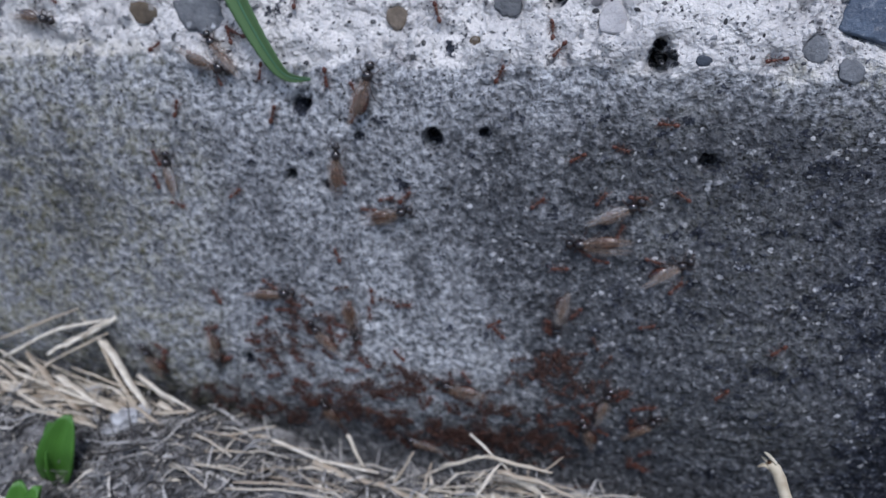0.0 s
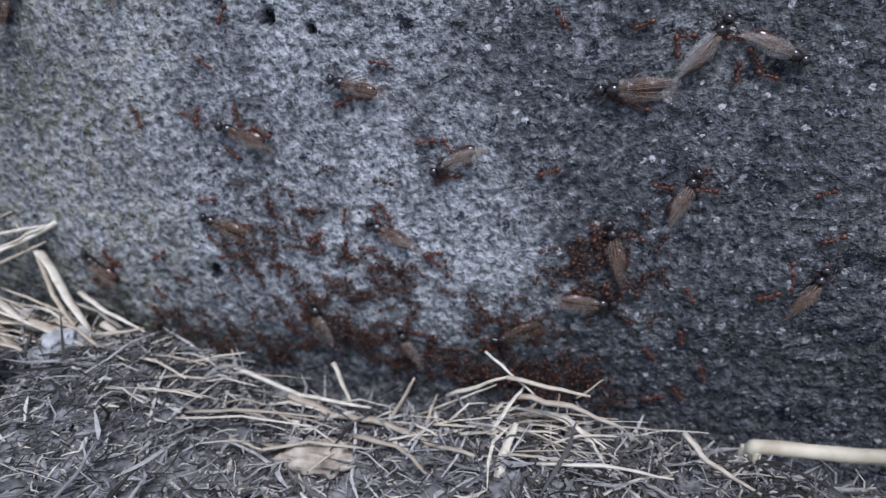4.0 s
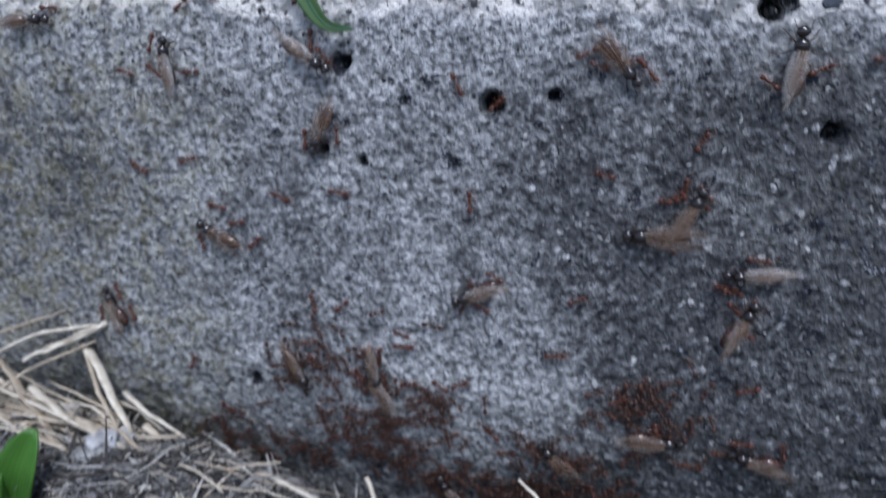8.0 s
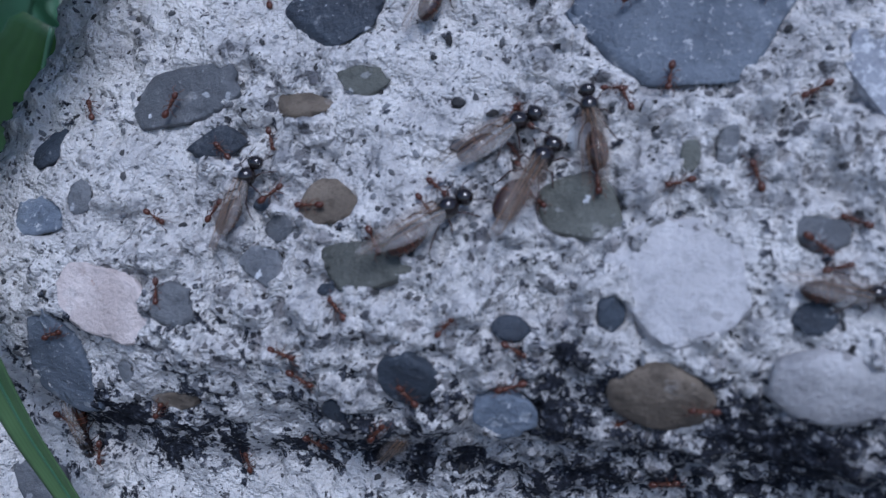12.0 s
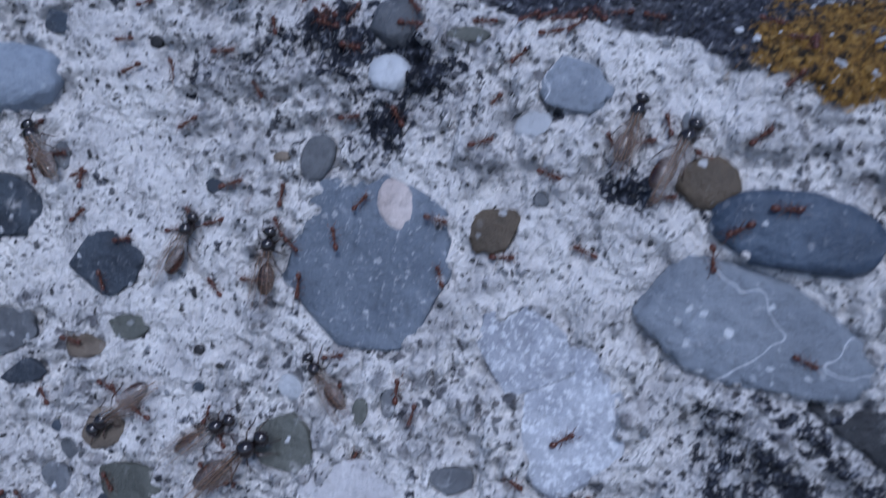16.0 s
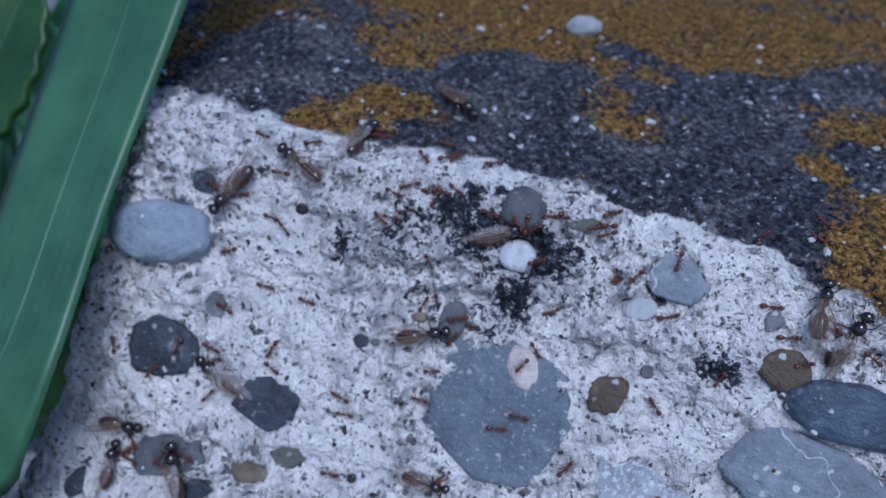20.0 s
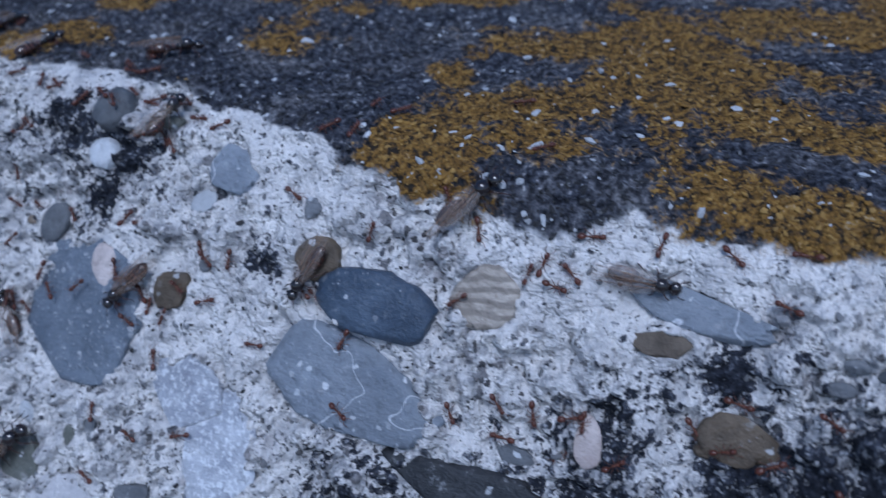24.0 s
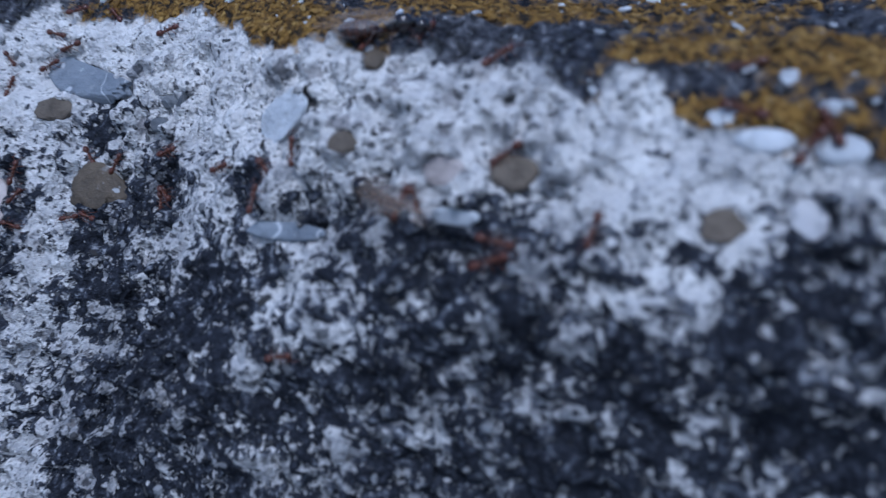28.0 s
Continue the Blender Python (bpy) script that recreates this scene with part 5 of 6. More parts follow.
def build_worker():
    """A small red-brown ant, 2.6 mm long, its feet at z = 0."""
    ant = tagged(new("worker_ant"), "tiny red-brown worker ant crawling on the concrete", "ant", group="worker ants")
    bm = lump(bmesh.new(), (0.098, 0, 0.045), (0.036, 0.030, 0.024))
    lump(bm, (0.130, 0.010, 0.038), (0.012, 0.005, 0.005), 1)
    lump(bm, (0.130, -0.010, 0.038), (0.012, 0.005, 0.005), 1)
    part("head", bm, ANT_RED_DARK, ant, "dark red head")
    bm = lump(bmesh.new(), (0.044, 0, 0.046), (0.026, 0.019, 0.021))
    lump(bm, (0.008, 0, 0.042), (0.026, 0.015, 0.016))
    part("thorax", bm, ANT_RED, ant)
    bm = lump(bmesh.new(), (-0.024, 0, 0.044), (0.011, 0.010, 0.015))
    lump(bm, (-0.044, 0, 0.042), (0.011, 0.011, 0.013))
    part("waist", bm, ANT_RED, ant)
    part("abdomen", lump(bmesh.new(), (-0.092, 0, 0.046), (0.045, 0.032, 0.029)), ANT_RED_DARK, ant, "dark glossy abdomen")
    for side in (1, -1):
        for x0, x1, x2 in ((0.045, 0.075, 0.095), (0.025, 0.025, 0.020), (0.005, -0.035, -0.065)):
            part("leg", leg_mesh((x0, side * 0.012, 0.036), (x1, side * 0.042, 0.062), (x2, side * 0.066, 0.018), (x2 * 1.1, side * 0.082, 0.0), 0.0038), ANT_RED, ant)
        part("antenna", tube([(0.125, side * 0.012, 0.055), (0.150, side * 0.045, 0.062), (0.190, side * 0.050, 0.030)], [0.003, 0.003, 0.0035], 4), ANT_RED, ant)
    return ant


def wing_mesh(root, length, width, yaw, tilt, bow):
    """A membrane with a rounded tip, and its leading edge thicker."""
    bm = bmesh.new()
    m = Matrix.Translation(Vector(root) * CM) @ Matrix.Rotation(radians(yaw), 4, "Z") @ Matrix.Rotation(radians(tilt), 4, "X")
    rows, n = [], 12
    for k in range(n + 1):
        u = k / n
        w = width * (0.16 + 0.84 * math.sin(math.pi * min(1, 0.04 + 0.94 * u ** 0.75)) ** 0.7) * (1 if u < 0.97 else 0.55)
        row = []
        for j in range(6):
            v = j / 5
            z = bow * math.sin(math.pi * u) + 0.012 * math.sin(v * 3.1) + 0.006 * math.sin(9 * u + 4 * v)
            row.append(bm.verts.new(m @ (Vector((-length * u, w * (v - 0.25), z)) * CM)))
        rows.append(row)
    for r0, r1 in zip(rows, rows[1:]):
        for j in range(5):
            bm.faces.new((r0[j], r0[j + 1], r1[j + 1], r1[j]))
    bmesh.ops.solidify(bm, geom=bm.faces[:], thickness=0.004 * CM)
    return bm, m


def build_winged(spread, lean=0):
    """A dark winged ant, 9 mm with its folded wings."""
    ant = tagged(new("winged_ant"), "dark winged ant with pale folded wings crawling on concrete", "winged ant", group="winged ants")
    bm = lump(bmesh.new(), (0.318, 0, 0.110), (0.070, 0.078, 0.060), 3)
    for side in (1, -1):
        lump(bm, (0.315, side * 0.068, 0.128), (0.024, 0.016, 0.024), 2)
        lump(bm, (0.378, side * 0.020, 0.094), (0.022, 0.009, 0.009), 1)
    part("head", bm, ANT_BLACK, ant, "shiny black head")
    bm = lump(bmesh.new(), (0.160, 0, 0.135), (0.098, 0.088, 0.090), 3)
    lump(bm, (0.060, 0, 0.112), (0.062, 0.056, 0.060), 3)
    part("thorax", bm, ANT_BLACK, ant, "shiny black thorax")
    bm = lump(bmesh.new(), (0.005, 0, 0.092), (0.024, 0.022, 0.036))
    lump(bm, (-0.045, 0, 0.088), (0.026, 0.026, 0.034))
    part("waist", bm, ANT_BROWN, ant)
    bm = lump(bmesh.new(), (-0.245, 0, 0.108), (0.195, 0.104, 0.084), 3, 4)
    ab = part("abdomen", bm, ANT_BROWN, ant, "brown banded abdomen")
    for bx, br in ((-0.165, 0.097), (-0.235, 0.1055), (-0.305, 0.101), (-0.365, 0.083)):
        ring = bmesh.new()
        bmesh.ops.create_cone(ring, cap_ends=False, segments=20, radius1=br * CM, radius2=br * 1.005 * CM, depth=0.012 * CM,
                              matrix=Matrix.Translation(Vector((bx, 0, 0.108)) * CM) @ Matrix.Diagonal((1, 1, 0.81, 1)) @ Matrix.Rotation(radians(90), 4, "Y"))
        part("band", ring, ANT_RED, ab, "paler band")
    for side in (1, -1):
        for name, ln, wd, yaw, z in (("forewing", 0.76, 0.165, spread - 3.5, 0.215 + 0.008 * side), ("hindwing", 0.56, 0.11, spread * 1.2 + 1, 0.200 + 0.006 * side)):
            bm, m = wing_mesh((0.115, side * 0.030, z), ln, wd * side, -side * yaw + lean, side * -12, 0.02)
            w = part(name, bm, WING, ant, "pale see-through wing")
            if name == "forewing":
                for v0, v1 in ((-0.22, -0.05), (0.05, 0.45)):
                    pts = [m @ (Vector((-ln * u, side * 0.15 * (v0 + (v1 - v0) * u), 0.02 * math.sin(math.pi * u) + 0.015)) * CM) for u in (0.02, 0.35, 0.65, 0.92)]
                    part("vein", tube([q / CM for q in pts], [0.004, 0.0035, 0.003, 0.002], 4), VEIN, w)
        for x0, x1, x2 in ((0.16, 0.25, 0.32), (0.11, 0.10, 0.06), (0.07, -0.07, -0.17)):
            part("leg", leg_mesh((x0, side * 0.03, 0.085), (x1, side * 0.125, 0.135), (x2, side * 0.175, 0.03), (x2 * 1.12, side * 0.215, 0.0), 0.008), ANT_BROWN, ant)
        part("antenna", tube([(0.325, side * 0.025, 0.12), (0.37, side * 0.085, 0.135), (0.46, side * 0.11, 0.07)], [0.005, 0.005, 0.006], 5), ANT_BROWN, ant)
    return ant


def build_ants(kinds, picks, count):
    """The whole swarm, before any of it is keyed."""
    out = list(kinds)
    while len(out) < count:
        out.append(copy_thing(kinds[picks[len(out) % len(picks)]], Matrix()))
    return out


winged_swarm = iter(build_ants([build_winged(-2, 7), build_winged(-1, -8), build_winged(3, 3), build_winged(5, -3)], (0, 1, 2, 0, 1, 3), 40))
worker_swarm = iter(build_ants([build_worker()], (0,), 299))


def winged_ant(scale):
    ob = next(winged_swarm)
    ob.scale = (scale,) * 3
    return ob


def worker_ant(scale=1.0):
    ob = next(worker_swarm)
    ob.scale = (scale,) * 3
    return ob


def stand(x, s, heading, lift=0.0):
    """The pose of an ant on the block, heading in degrees from along the block towards up."""
    p, n = spot(x, s)
    e1, e2, e3 = basis(p, n, heading)
    m = Matrix(((e1.x, e2.x, e3.x, 0), (e1.y, e2.y, e3.y, 0), (e1.z, e2.z, e3.z, 0), (0, 0, 0, 1)))
    return Matrix.Translation((p + n * (lift + 0.012)) * CM) @ m


def trail(ant, stops):
    """Key an ant along its stops: seconds, place along and up the block, heading."""
    walk(ant, [(t, stand(x, s, h)) for t, x, s, h in stops])


def escorted(ant, stops, rng):
    """A winged ant and the two workers that keep beside it."""
    trail(ant, stops)
    for k in range(3 if stops[0][2] < -1.2 else 2):
        side = 1 if k % 2 else -1
        a, r, turn = rng.uniform(0, 6.28), rng.uniform(0.16, 0.36), rng.uniform(-60, 60)
        trail(worker_ant(rng.uniform(0.85, 1.05)), [(t, x + r * math.cos(a + 0.15 * t * side), s + r * math.sin(a + 0.15 * t * side), h + turn + 4 * side * t) for t, x, s, h in stops])


def wander(rng, x, s, box, speed, seconds=28.0, every=1.0):
    """Stops of an ant that roams within a box of the block's surface."""
    h = rng.uniform(0, 360)
    stops = []
    pause = 0
    t = 0.0
    while t <= seconds + 1e-6:
        stops.append((t, x, s, h))
        pause = pause - 1 if pause > 0 else (int(rng.integers(1, 3)) if rng.random() < 0.15 else 0)
        step_len = 0.0 if pause > 0 else speed * every * rng.uniform(0.4, 1.4)
        turn = rng.normal(0, 26)
        nx, ns = x + step_len * math.cos(radians(h + turn)), s + step_len * math.sin(radians(h + turn))
        if not (box[0] < nx < box[1] and box[2] < ns < box[3]):
            mid = math.degrees(math.atan2((box[2] + box[3]) / 2 - s, (box[0] + box[1]) / 2 - x))
            turn = max(-70, min(70, (mid - h + 180) % 360 - 180))
            nx, ns = x + 0.5 * step_len * math.cos(radians(h + turn)), s + 0.5 * step_len * math.sin(radians(h + turn))
            nx, ns = min(max(nx, box[0]), box[1]), min(max(ns, box[2]), box[3])
        h, x, s = h + turn, nx, ns
        t += every
    return stops


# where the workers roam: number, box along and up the block, speed
ROAM = ((10, (-5.5, 4.0, -4.3, -2.4), 0.35), (8, (-3.4, -0.3, -3.9, -2.5), 0.3), (4, (-2.6, -1.4, -3.0, -2.0), 0.2), (6, (0.0, 2.6, -4.7, -3.2), 0.3), (16, (-5.8, 4.5, -2.8, 0.2), 0.5), (12, (-5.8, 5.0, -0.2, 2.2), 0.5), (12, (-5.0, 4.5, 2.0, 4.8), 0.45),
        (32, (-3.6, 4.5, 4.6, 8.2), 0.4), (40, (-3.0, 6.5, 7.8, 10.6), 0.45), (18, (-2.4, 4.0, 9.8, 11.3), 0.35), (26, (5.5, 13.0, 7.2, 9.4), 0.45), (12, (12.0, 17.5, 6.6, 9.0), 0.4), (5, (-2.0, 13.0, 10.2, 12.5), 0.4))


def throng(rng, spots, count):
    """The crowd of workers that mill about in heaps at the foot, past counting: joined, far from single."""
    bm = bmesh.new()
    lump(bm, (0.098, 0, 0.045), (0.036, 0.030, 0.024), 1)
    lump(bm, (0.026, 0, 0.045), (0.045, 0.018, 0.020), 1)
    lump(bm, (-0.036, 0, 0.042), (0.018, 0.011, 0.013), 1)
    lump(bm, (-0.092, 0, 0.046), (0.045, 0.032, 0.029), 1)
    for side in (1, -1):
        for x0, x1, x2 in ((0.045, 0.075, 0.095), (0.025, 0.025, 0.020), (0.005, -0.035, -0.065), (0.11, 0.15, 0.17)):
            leg = leg_mesh((x0, side * 0.012, 0.036), (x1, side * 0.042, 0.062), (x2, side * 0.066, 0.018), (x2 * 1.1, side * 0.082, 0.0), 0.0038)
            me = bpy.data.meshes.new("leg")
            leg.to_mesh(me)
            leg.free()
            bm.from_mesh(me)
            bpy.data.meshes.remove(me)
    bmesh.ops.triangulate(bm, faces=bm.faces[:])
    bm.verts.ensure_lookup_table()
    v, fc = np.array([q.co for q in bm.verts]), np.array([[q.index for q in p.verts] for p in bm.faces])
    bm.free()
    vs, fs = [], []
    centre = stand(*spots[0][:2], 0).translation
    for k in range(count):
        x, s, rx, rs = spots[k % len(spots)]
        wide = 1.8 if k % 5 == 0 else 0.9
        m = np.array(stand(x + rng.normal(0, rx) * wide, s + rng.normal(0, rs) * wide, rng.uniform(0, 360), rng.uniform(0, 0.06)))
        vs.append(v * rng.uniform(0.9, 1.1) @ m[:3, :3].T + m[:3, 3] - np.array(centre))
        fs.append(fc + k * len(v))
    ob = new("ant_throng", raw_mesh("ant_throng", np.concatenate(vs), np.concatenate(fs), THRONG))
    tagged(ob, "heaped red-brown worker ants milling at the foot", "ants", kind="stuff")
    return ob, centre


throngs = []
throng_rng = np.random.default_rng(8)
for heap in (((-4.9, -4.1, 0.4, 0.25), (-3.5, -2.6, 0.3, 0.3), (-2.6, -3.6, 0.4, 0.25), (-3.7, -4.2, 0.6, 0.2)), ((-1.7, -4.2, 0.5, 0.2), (-1.4, -2.9, 0.3, 0.3), (-2.2, -3.2, 0.35, 0.3), (-0.8, -4.3, 0.5, 0.2)),
             ((0.4, -4.5, 0.5, 0.25), (-0.4, -4.3, 0.5, 0.25), (0.9, -4.2, 0.5, 0.3), (-1.4, -4.3, 0.6, 0.2), (0.3, -4.4, 0.5, 0.2)), ((0.9, -2.8, 0.3, 0.25), (1.1, -2.4, 0.3, 0.25), (0.0, -3.4, 0.4, 0.3), (-2.9, -2.2, 0.4, 0.3))):
    throngs.append(throng(throng_rng, heap, 84))


def motions():
    rng = np.random.default_rng(42)
    for ob, centre in throngs:
        a, n = rng.uniform(0, 6.28), spot(0.0, -2.5)[1]
        walk(ob, [(t, Matrix.Translation(centre + Vector((0.0012 * math.sin(1.9 * t + a), 0, 0.0010 * math.cos(2.3 * t + a)))) @ Matrix.Rotation(0.05 * math.sin(1.3 * t + a), 4, n)) for t in np.arange(0.0, 28.01, 0.7).tolist()])
    escorted(winged_ant(0.79), ((0.00, -3.83, 2.10, 126), (3.00, -3.77, 2.48, 177), (6.00, -3.71, 2.87, 228), (9.00, -3.66, 3.25, 279), (28.00, -3.50, 2.26, 263),), rng)
    escorted(winged_ant(0.89), ((0.00, -1.76, 1.69, 75), (1.00, -1.41, 1.23, 77), (9.00, -0.17, 3.50, 68), (28.00, 0.20, 4.43, 58),), rng)
    escorted(winged_ant(0.79), ((0.00, -2.26, 0.60, 86), (1.00, -1.99, -0.40, 77), (3.50, -1.99, -0.40, 149), (6.00, -1.99, -0.41, 220), (8.00, -2.98, 0.57, 243), (9.00, -3.26, -0.66, 233), (28.00, -3.86, -1.46, 245),), rng)
    escorted(winged_ant(0.79), ((0.00, -1.48, -0.12, 17), (1.00, -0.98, 0.25, 27), (8.00, 0.52, 1.46, -46), (9.00, 0.86, 0.22, -43), (28.00, 1.59, -0.46, -40),), rng)
    escorted(winged_ant(0.84), ((0.00, 1.70, 0.14, 33), (1.00, 1.68, 0.17, 34), (2.00, 1.79, 0.29, 48), (6.00, 2.26, -0.06, 66), (7.00, 2.43, 0.28, 79), (8.00, 2.22, 1.55, 90), (9.00, 2.42, 2.48, 80), (10.00, 2.56, 2.72, 64), (28.00, 3.00, 3.62, 48),), rng)
    escorted(winged_ant(0.90), ((0.00, 1.31, -0.37, -174), (28.00, 0.31, -0.47, -177),), rng)
    escorted(winged_ant(0.79), ((0.00, 2.42, -0.66, 28), (1.00, 2.59, -0.44, 30), (4.00, 2.69, 0.05, -28), (7.00, 2.80, 0.54, -85), (7.50, 2.45, -0.11, -131), (8.00, 2.10, -0.77, -177), (28.00, 1.10, -0.81, -178),), rng)
    escorted(winged_ant(0.79), ((0.00, 0.94, -1.57, -94), (1.00, -0.55, -1.26, -143), (28.00, -1.35, -1.87, -156),), rng)
    escorted(winged_ant(0.82), ((0.00, -4.65, -2.81, -95), (0.33, -4.55, -3.17, -43), (0.67, -4.44, -3.53, 8), (1.00, -4.34, -3.89, 59), (3.00, -2.85, -3.73, 98), (6.00, -2.63, -3.30, 103), (7.00, -2.67, -3.21, 108), (8.00, -2.31, -2.71, 118), (28.00, -2.78, -1.82, 127),), rng)
    escorted(winged_ant(0.80), ((0.00, -2.75, -2.27, 129), (1.00, -2.10, -3.15, 174), (2.00, -1.41, -2.51, 103), (3.00, -1.43, -2.15, 113), (4.33, -1.71, -2.25, 165), (5.67, -2.00, -2.35, 218), (7.00, -2.29, -2.46, 270), (28.00, -2.29, -3.46, 255),), rng)
    escorted(winged_ant(0.83), ((0.00, -3.44, -1.59, 10), (2.00, -3.11, -1.63, 74), (3.00, -3.43, -0.69, 111), (4.00, -3.50, -1.00, 164), (5.00, -3.57, -1.31, 217), (6.00, -3.64, -1.62, 270), (7.00, -3.48, -2.57, 301), (28.00, -2.97, -3.42, 296),), rng)
    escorted(winged_ant(0.79), ((0.00, -2.22, -2.02, -81), (2.00, -0.17, -3.60, -94), (4.50, -0.04, -3.56, -157), (7.00, 0.10, -3.52, -220), (28.00, -0.67, -2.88, -219),), rng)
    escorted(winged_ant(0.79), ((0.00, 1.70, -3.02, 71), (1.00, 1.81, -2.81, 45), (2.00, 1.76, -1.84, 78), (3.00, 1.84, -1.55, 63), (28.00, 2.30, -0.66, 60),), rng)
    escorted(winged_ant(0.81), ((0.00, 1.49, -3.74, 113), (1.00, 1.33, -2.88, 82), (2.00, 1.23, -2.48, 127), (3.00, 1.18, -2.32, 133), (4.50, 1.18, -2.17, 91), (6.00, 1.19, -2.02, 49), (7.00, 1.26, -1.03, 108), (8.00, 1.38, -0.10, 66), (9.00, 1.59, -0.07, 138), (28.00, 0.85, 0.60, 141),), rng)
    escorted(winged_ant(0.84), ((0.00, -0.61, -3.04, 169), (1.00, 0.53, -2.83, 229), (1.50, 0.21, -2.67, 277), (2.00, -0.10, -2.51, 324), (3.00, 0.83, -2.95, 355), (28.00, 1.83, -3.03, 365),), rng)
    escorted(winged_ant(0.79), ((0.00, -6.61, 2.50, -10), (3.00, -6.48, 1.18, 40), (6.00, -6.34, -0.13, 90), (7.00, -6.67, 0.84, 47), (8.00, -6.99, 1.81, 3), (9.00, -6.80, 2.16, 54), (10.00, -6.18, 2.56, 74), (28.00, -5.91, 3.52, 93),), rng)
    escorted(winged_ant(0.79), ((0.00, 2.37, -3.46, 50), (1.00, 2.46, -3.38, 41), (2.00, 2.73, -3.00, 34), (3.00, 3.08, -2.28, 81), (6.00, 3.77, -3.57, 21), (6.50, 3.67, -3.42, 92), (7.00, 3.57, -3.27, 162), (8.00, 2.44, -3.08, 173), (28.00, 1.44, -2.96, 179),), rng)
    escorted(winged_ant(0.79), ((0.00, -2.89, -3.96, 113), (1.00, -2.95, -3.86, 121), (2.00, -3.53, -2.96, 67), (2.50, -3.68, -2.65, 109), (3.00, -3.83, -2.34, 150), (6.00, -3.99, -2.11, 166), (7.00, -4.28, -1.43, 116), (8.00, -4.51, -0.84, 155), (9.00, -5.30, -0.29, 112), (28.00, -5.68, 0.63, 104),), rng)
    escorted(winged_ant(0.79), ((0.00, -1.36, -4.56, 160), (1.00, -1.46, -4.48, 140), (1.50, -1.58, -4.23, 208), (2.00, -1.70, -3.98, 276), (2.33, -1.67, -3.91, 219), (2.67, -1.64, -3.84, 161), (3.00, -1.60, -3.76, 104), (7.00, -1.36, -4.50, 124), (28.00, -1.92, -3.67, 143),), rng)
    escorted(winged_ant(0.79), ((0.00, -5.95, -3.09, 116), (2.00, -6.02, -2.86, 108), (3.00, -6.04, -2.82, 138), (6.00, -5.62, -3.48, 120), (7.00, -5.85, -3.28, 105), (8.00, -6.24, -2.05, 118), (28.00, -6.71, -1.17, 111),), rng)
    escorted(winged_ant(0.88), ((0.00, -2.66, 4.85, -77), (9.00, -2.15, 3.90, -62), (10.00, -2.22, 2.34, -107), (28.00, -2.51, 1.39, -104),), rng)
    escorted(winged_ant(0.96), ((0.00, 0.11, 3.60, 53), (9.00, 0.77, 4.45, 52), (10.00, -0.18, 4.63, 111), (11.00, -1.55, 5.67, 97), (12.00, -1.58, 5.93, 70), (13.50, -2.18, 6.60, 123), (15.00, -2.78, 7.28, 175), (17.00, -3.32, 7.33, 113), (19.00, -3.87, 7.38, 52), (20.00, -3.06, 7.08, 5), (21.00, -2.84, 6.81, 32), (28.00, -2.13, 7.25, 43),), rng)
    escorted(winged_ant(1.08), ((0.00, -0.70, 4.58, 74), (10.00, -0.01, 5.56, 55), (11.00, 0.06, 5.82, 69), (12.00, 0.21, 5.81, 44), (13.50, -0.03, 5.91, -29), (15.00, -0.28, 6.01, -102), (16.67, -0.92, 6.23, -154), (18.33, -1.56, 6.45, -207), (20.00, -2.20, 6.67, -260), (21.00, -2.04, 6.87, -325), (28.00, -1.35, 7.34, -317),), rng)
    escorted(winged_ant(0.94), ((0.00, -0.23, 4.54, 62), (10.00, 0.44, 5.54, 57), (11.00, 0.54, 5.76, 52), (12.00, 1.50, 6.66, 104), (15.00, 1.13, 7.09, 82), (16.00, 1.00, 7.77, 86), (17.00, 0.82, 8.05, 101), (18.00, 0.83, 8.48, 70), (19.00, 1.02, 8.58, 59), (20.00, 1.12, 8.62, 14), (21.00, 1.20, 8.61, 25), (22.00, 1.77, 8.47, -27), (23.00, 2.35, 8.33, -78), (24.00, 2.93, 8.19, -130), (28.00, 2.62, 7.83, -146),), rng)
    escorted(winged_ant(0.79), ((0.00, -4.90, 0.37, 90), (10.00, -5.02, 1.56, 96), (28.00, -5.13, 2.56, 113),), rng)
    escorted(winged_ant(0.79), ((0.00, -3.95, 1.93, -18), (10.00, -2.90, 1.34, -29), (28.00, -2.03, 0.84, -24),), rng)
    escorted(winged_ant(1.02), ((0.00, -0.69, 6.15, 26), (11.00, 0.46, 6.51, 18), (12.00, 0.73, 6.53, 35), (15.00, 0.73, 6.22, 29), (16.00, 0.55, 6.02, 34), (18.00, -0.58, 6.94, 94), (20.00, -1.70, 7.86, 154), (20.50, -1.72, 7.70, 89), (21.00, -1.73, 7.55, 23), (28.00, -0.96, 7.88, 33),), rng)
    escorted(winged_ant(1.16), ((0.00, 0.31, 5.71, 20), (11.00, 1.36, 6.28, 29), (12.00, 0.97, 6.20, 63), (15.00, 0.98, 5.93, 34), (16.00, 0.97, 5.90, 42), (28.00, 1.71, 6.56, 31),), rng)
    escorted(winged_ant(0.88), ((0.00, 2.00, 4.89, 16), (11.00, 3.05, 5.47, 29), (12.00, 3.51, 5.56, 2), (13.00, 3.85, 5.64, 58), (14.00, 4.19, 5.71, 114), (15.00, 4.53, 5.79, 170), (25.00, 5.38, 5.97, 162), (26.00, 5.39, 5.95, 131), (28.00, 5.23, 6.13, 138),), rng)
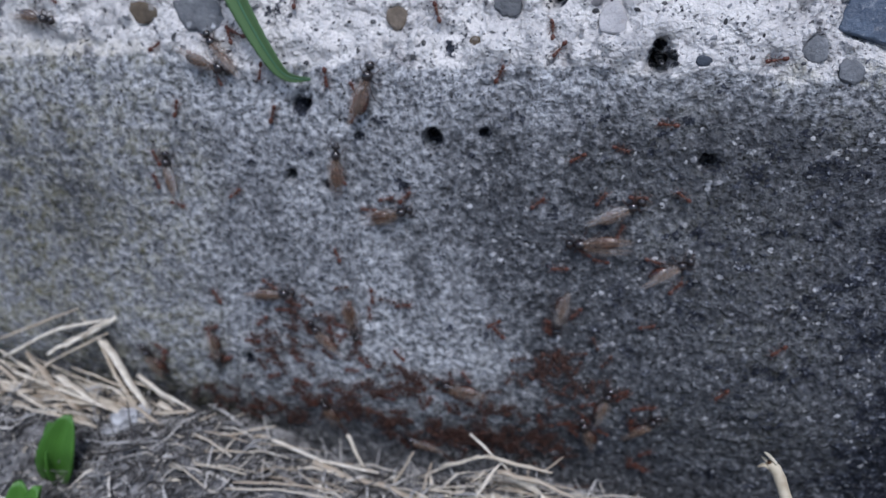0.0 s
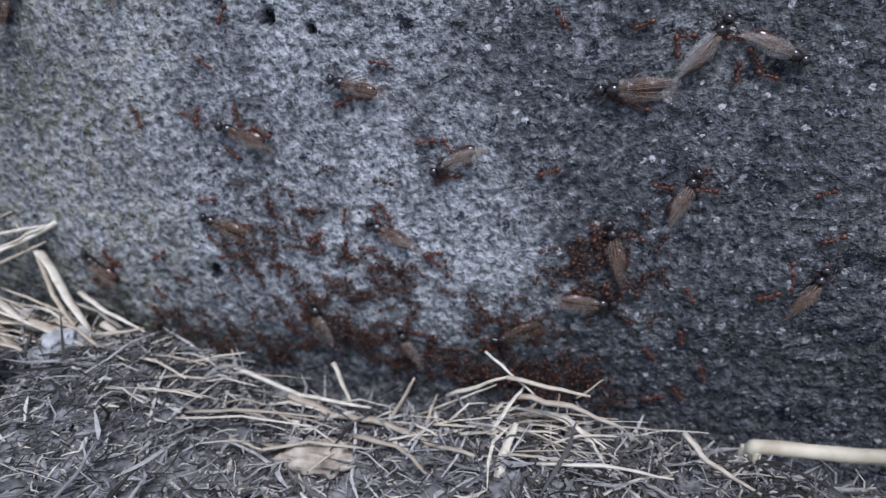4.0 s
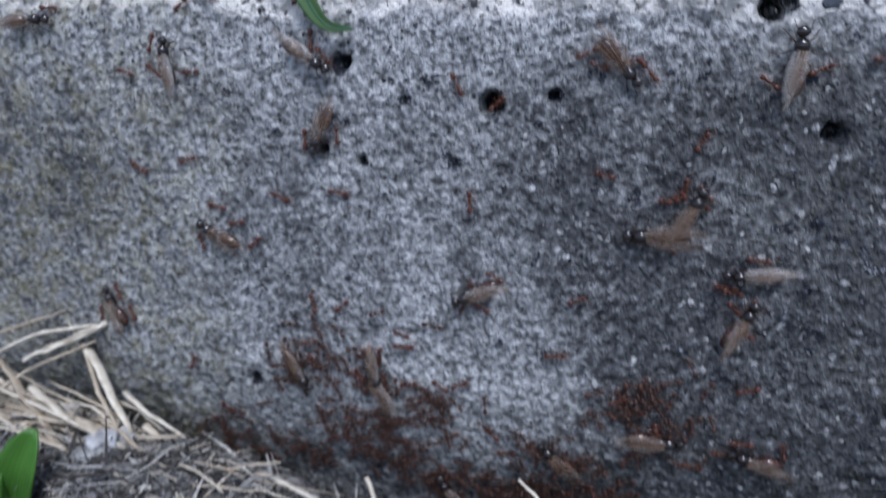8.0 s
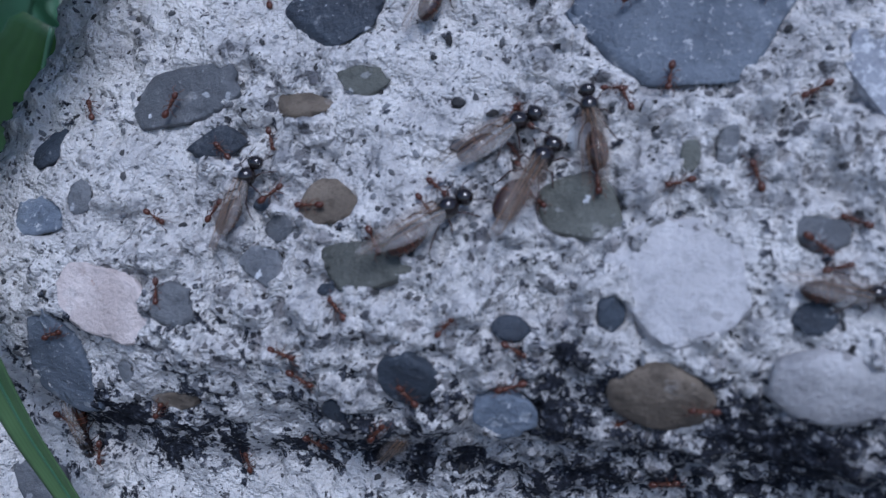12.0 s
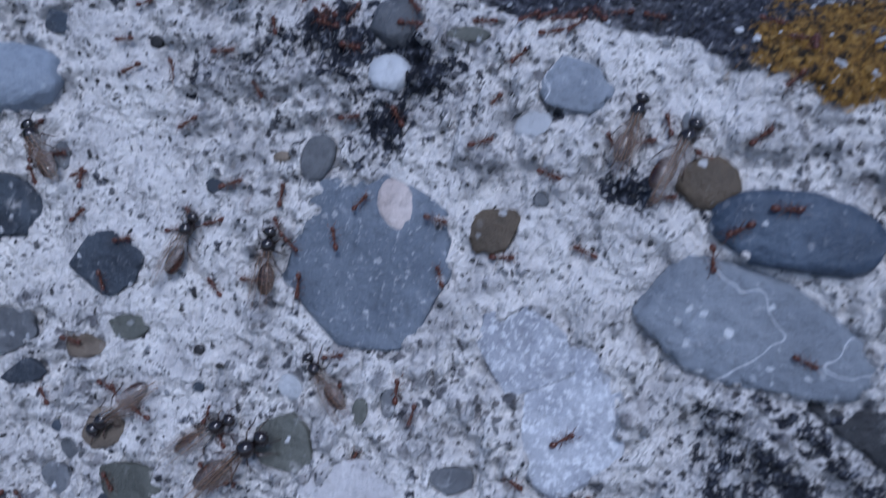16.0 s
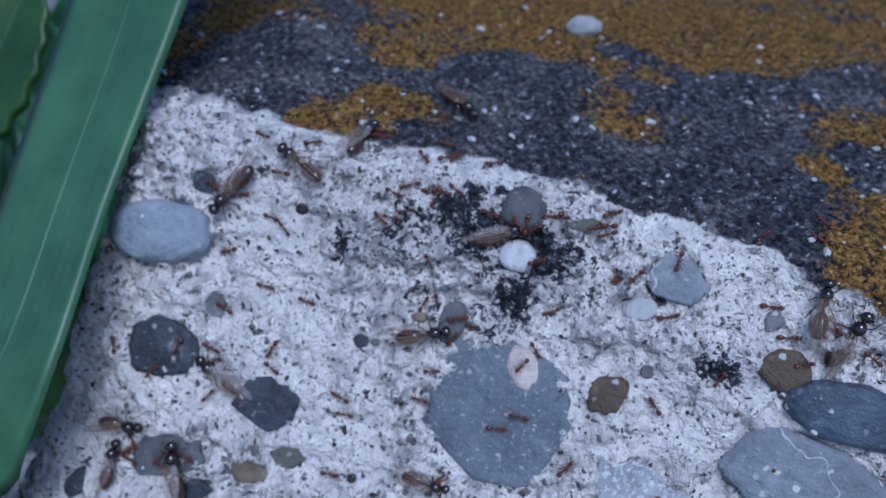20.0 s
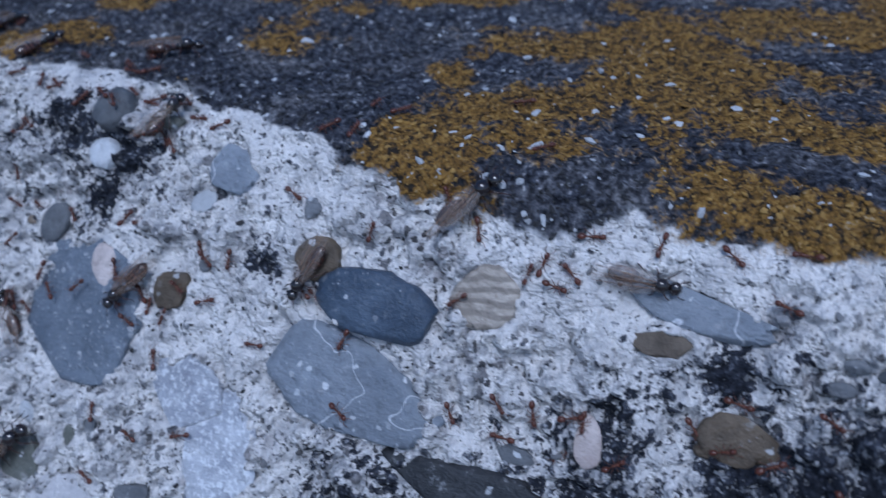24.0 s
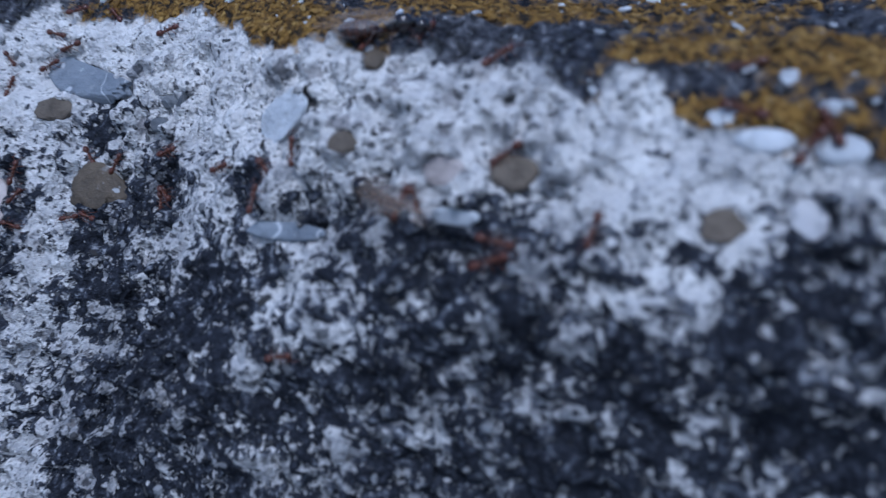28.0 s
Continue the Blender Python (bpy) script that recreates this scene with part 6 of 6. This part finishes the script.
    escorted(winged_ant(0.88), ((0.00, 5.20, 7.40, 96), (12.50, 5.00, 7.10, 66), (15.00, 2.17, 6.35, 103), (16.00, 1.82, 6.69, 131), (17.00, 1.95, 6.65, 160), (18.00, 1.74, 6.73, 105), (19.00, 1.54, 6.80, 50), (20.00, 1.33, 6.88, -5), (20.50, 1.22, 7.04, 51), (21.00, 1.12, 7.20, 107), (28.00, 0.87, 8.00, 120),), rng)
    escorted(winged_ant(1.06), ((0.00, 0.37, 8.15, 174), (15.00, -0.81, 8.35, 171), (16.00, -2.09, 8.71, 128), (18.00, -1.67, 10.78, 82), (18.50, -1.57, 10.84, 36), (19.00, -1.47, 10.90, -10), (19.50, -1.61, 10.48, -69), (20.00, -1.74, 10.06, -128), (21.00, -2.24, 8.99, -76), (28.00, -2.04, 8.17, -66),), rng)
    escorted(winged_ant(0.95), ((0.00, -0.32, 6.71, 59), (15.00, 0.01, 7.86, 74), (16.00, -0.02, 7.86, 70), (17.00, 0.28, 8.14, 70), (19.00, 0.19, 9.78, 116), (20.00, -0.11, 11.03, 75), (21.00, -0.06, 11.23, 72), (28.00, 0.20, 12.03, 56),), rng)
    escorted(winged_ant(0.90), ((0.00, 4.54, 7.20, 81), (15.00, 4.44, 8.40, 95), (16.00, 4.80, 9.23, 74), (17.00, 5.01, 9.22, 38), (18.00, 5.88, 9.68, 40), (20.00, 5.89, 9.54, 82), (21.00, 5.77, 9.70, 90), (22.50, 5.64, 9.17, 165), (24.00, 5.50, 8.64, 239), (24.50, 5.11, 8.13, 165), (25.00, 4.72, 7.62, 90), (28.00, 4.72, 7.98, 86),), rng)
    escorted(winged_ant(1.00), ((0.00, 4.57, 7.25, 65), (15.00, 5.10, 8.33, 64), (16.00, 5.24, 9.02, 61), (17.00, 5.03, 8.76, 59), (18.00, 5.63, 8.64, 60), (19.00, 5.95, 9.06, 70), (24.00, 7.35, 9.58, 43), (25.00, 7.38, 9.53, 11), (26.00, 7.19, 9.65, -12), (26.50, 6.83, 9.70, 28), (27.00, 6.47, 9.75, 69), (28.00, 6.52, 9.86, 54),), rng)
    escorted(winged_ant(0.88), ((0.00, -0.51, 10.02, 15), (17.00, 0.60, 10.48, 23), (18.00, 1.15, 10.02, 0), (19.00, 1.30, 9.85, 26), (20.00, 2.00, 9.87, 24), (21.00, 2.05, 9.71, 20), (24.00, 3.07, 10.10, 70), (24.50, 3.06, 10.30, 116), (25.00, 3.05, 10.50, 161), (28.00, 2.71, 10.61, 153),), rng)
    escorted(winged_ant(1.00), ((0.00, 0.86, 11.98, -189), (17.00, -0.33, 11.87, -175), (18.00, -0.45, 11.11, -177), (19.00, -0.57, 10.99, -135), (19.50, -0.69, 10.74, -174), (20.00, -0.82, 10.48, -214), (21.00, -1.30, 11.55, -275), (28.00, -1.24, 12.39, -284),), rng)
    escorted(winged_ant(1.02), ((0.00, -0.06, 11.15, 77), (18.00, 0.16, 12.33, 79), (19.00, 0.62, 12.26, 17), (20.00, 1.08, 12.20, -45), (21.00, 1.70, 11.57, 24), (28.00, 2.47, 11.90, 20),), rng)
    escorted(winged_ant(0.88), ((0.00, -3.37, 5.39, 78), (20.00, -3.21, 6.58, 82), (21.00, -2.50, 6.72, 45), (28.00, -1.91, 7.31, 33),), rng)
    escorted(winged_ant(0.88), ((0.00, 7.98, 9.14, 3), (24.00, 9.16, 8.93, -10), (25.00, 10.48, 8.83, 13), (26.00, 12.20, 9.17, 40), (27.00, 12.59, 9.25, 37), (28.00, 13.72, 9.15, 9),), rng)
    escorted(winged_ant(0.88), ((0.00, 15.94, 7.89, 161), (27.00, 14.75, 8.09, 171), (28.00, 13.90, 7.99, 151),), rng)
    for count, box, speed in ROAM:
        for _ in range(count):
            x, s = rng.uniform(box[0], box[1]), rng.uniform(box[2], box[3])
            if box[3] < -2 and rng.random() < 0.7:
                s = box[2] + (s - box[2]) * 0.55
            trail(worker_ant(rng.uniform(0.88, 1.08)), wander(rng, x, s, box, speed * rng.uniform(0.6, 1.4)))
    for ant in worker_swarm:
        trail(ant, wander(rng, rng.uniform(-5, 4), rng.uniform(-3.4, 3), (-5.5, 4.5, -3.6, 4.0), 0.4))


motions()
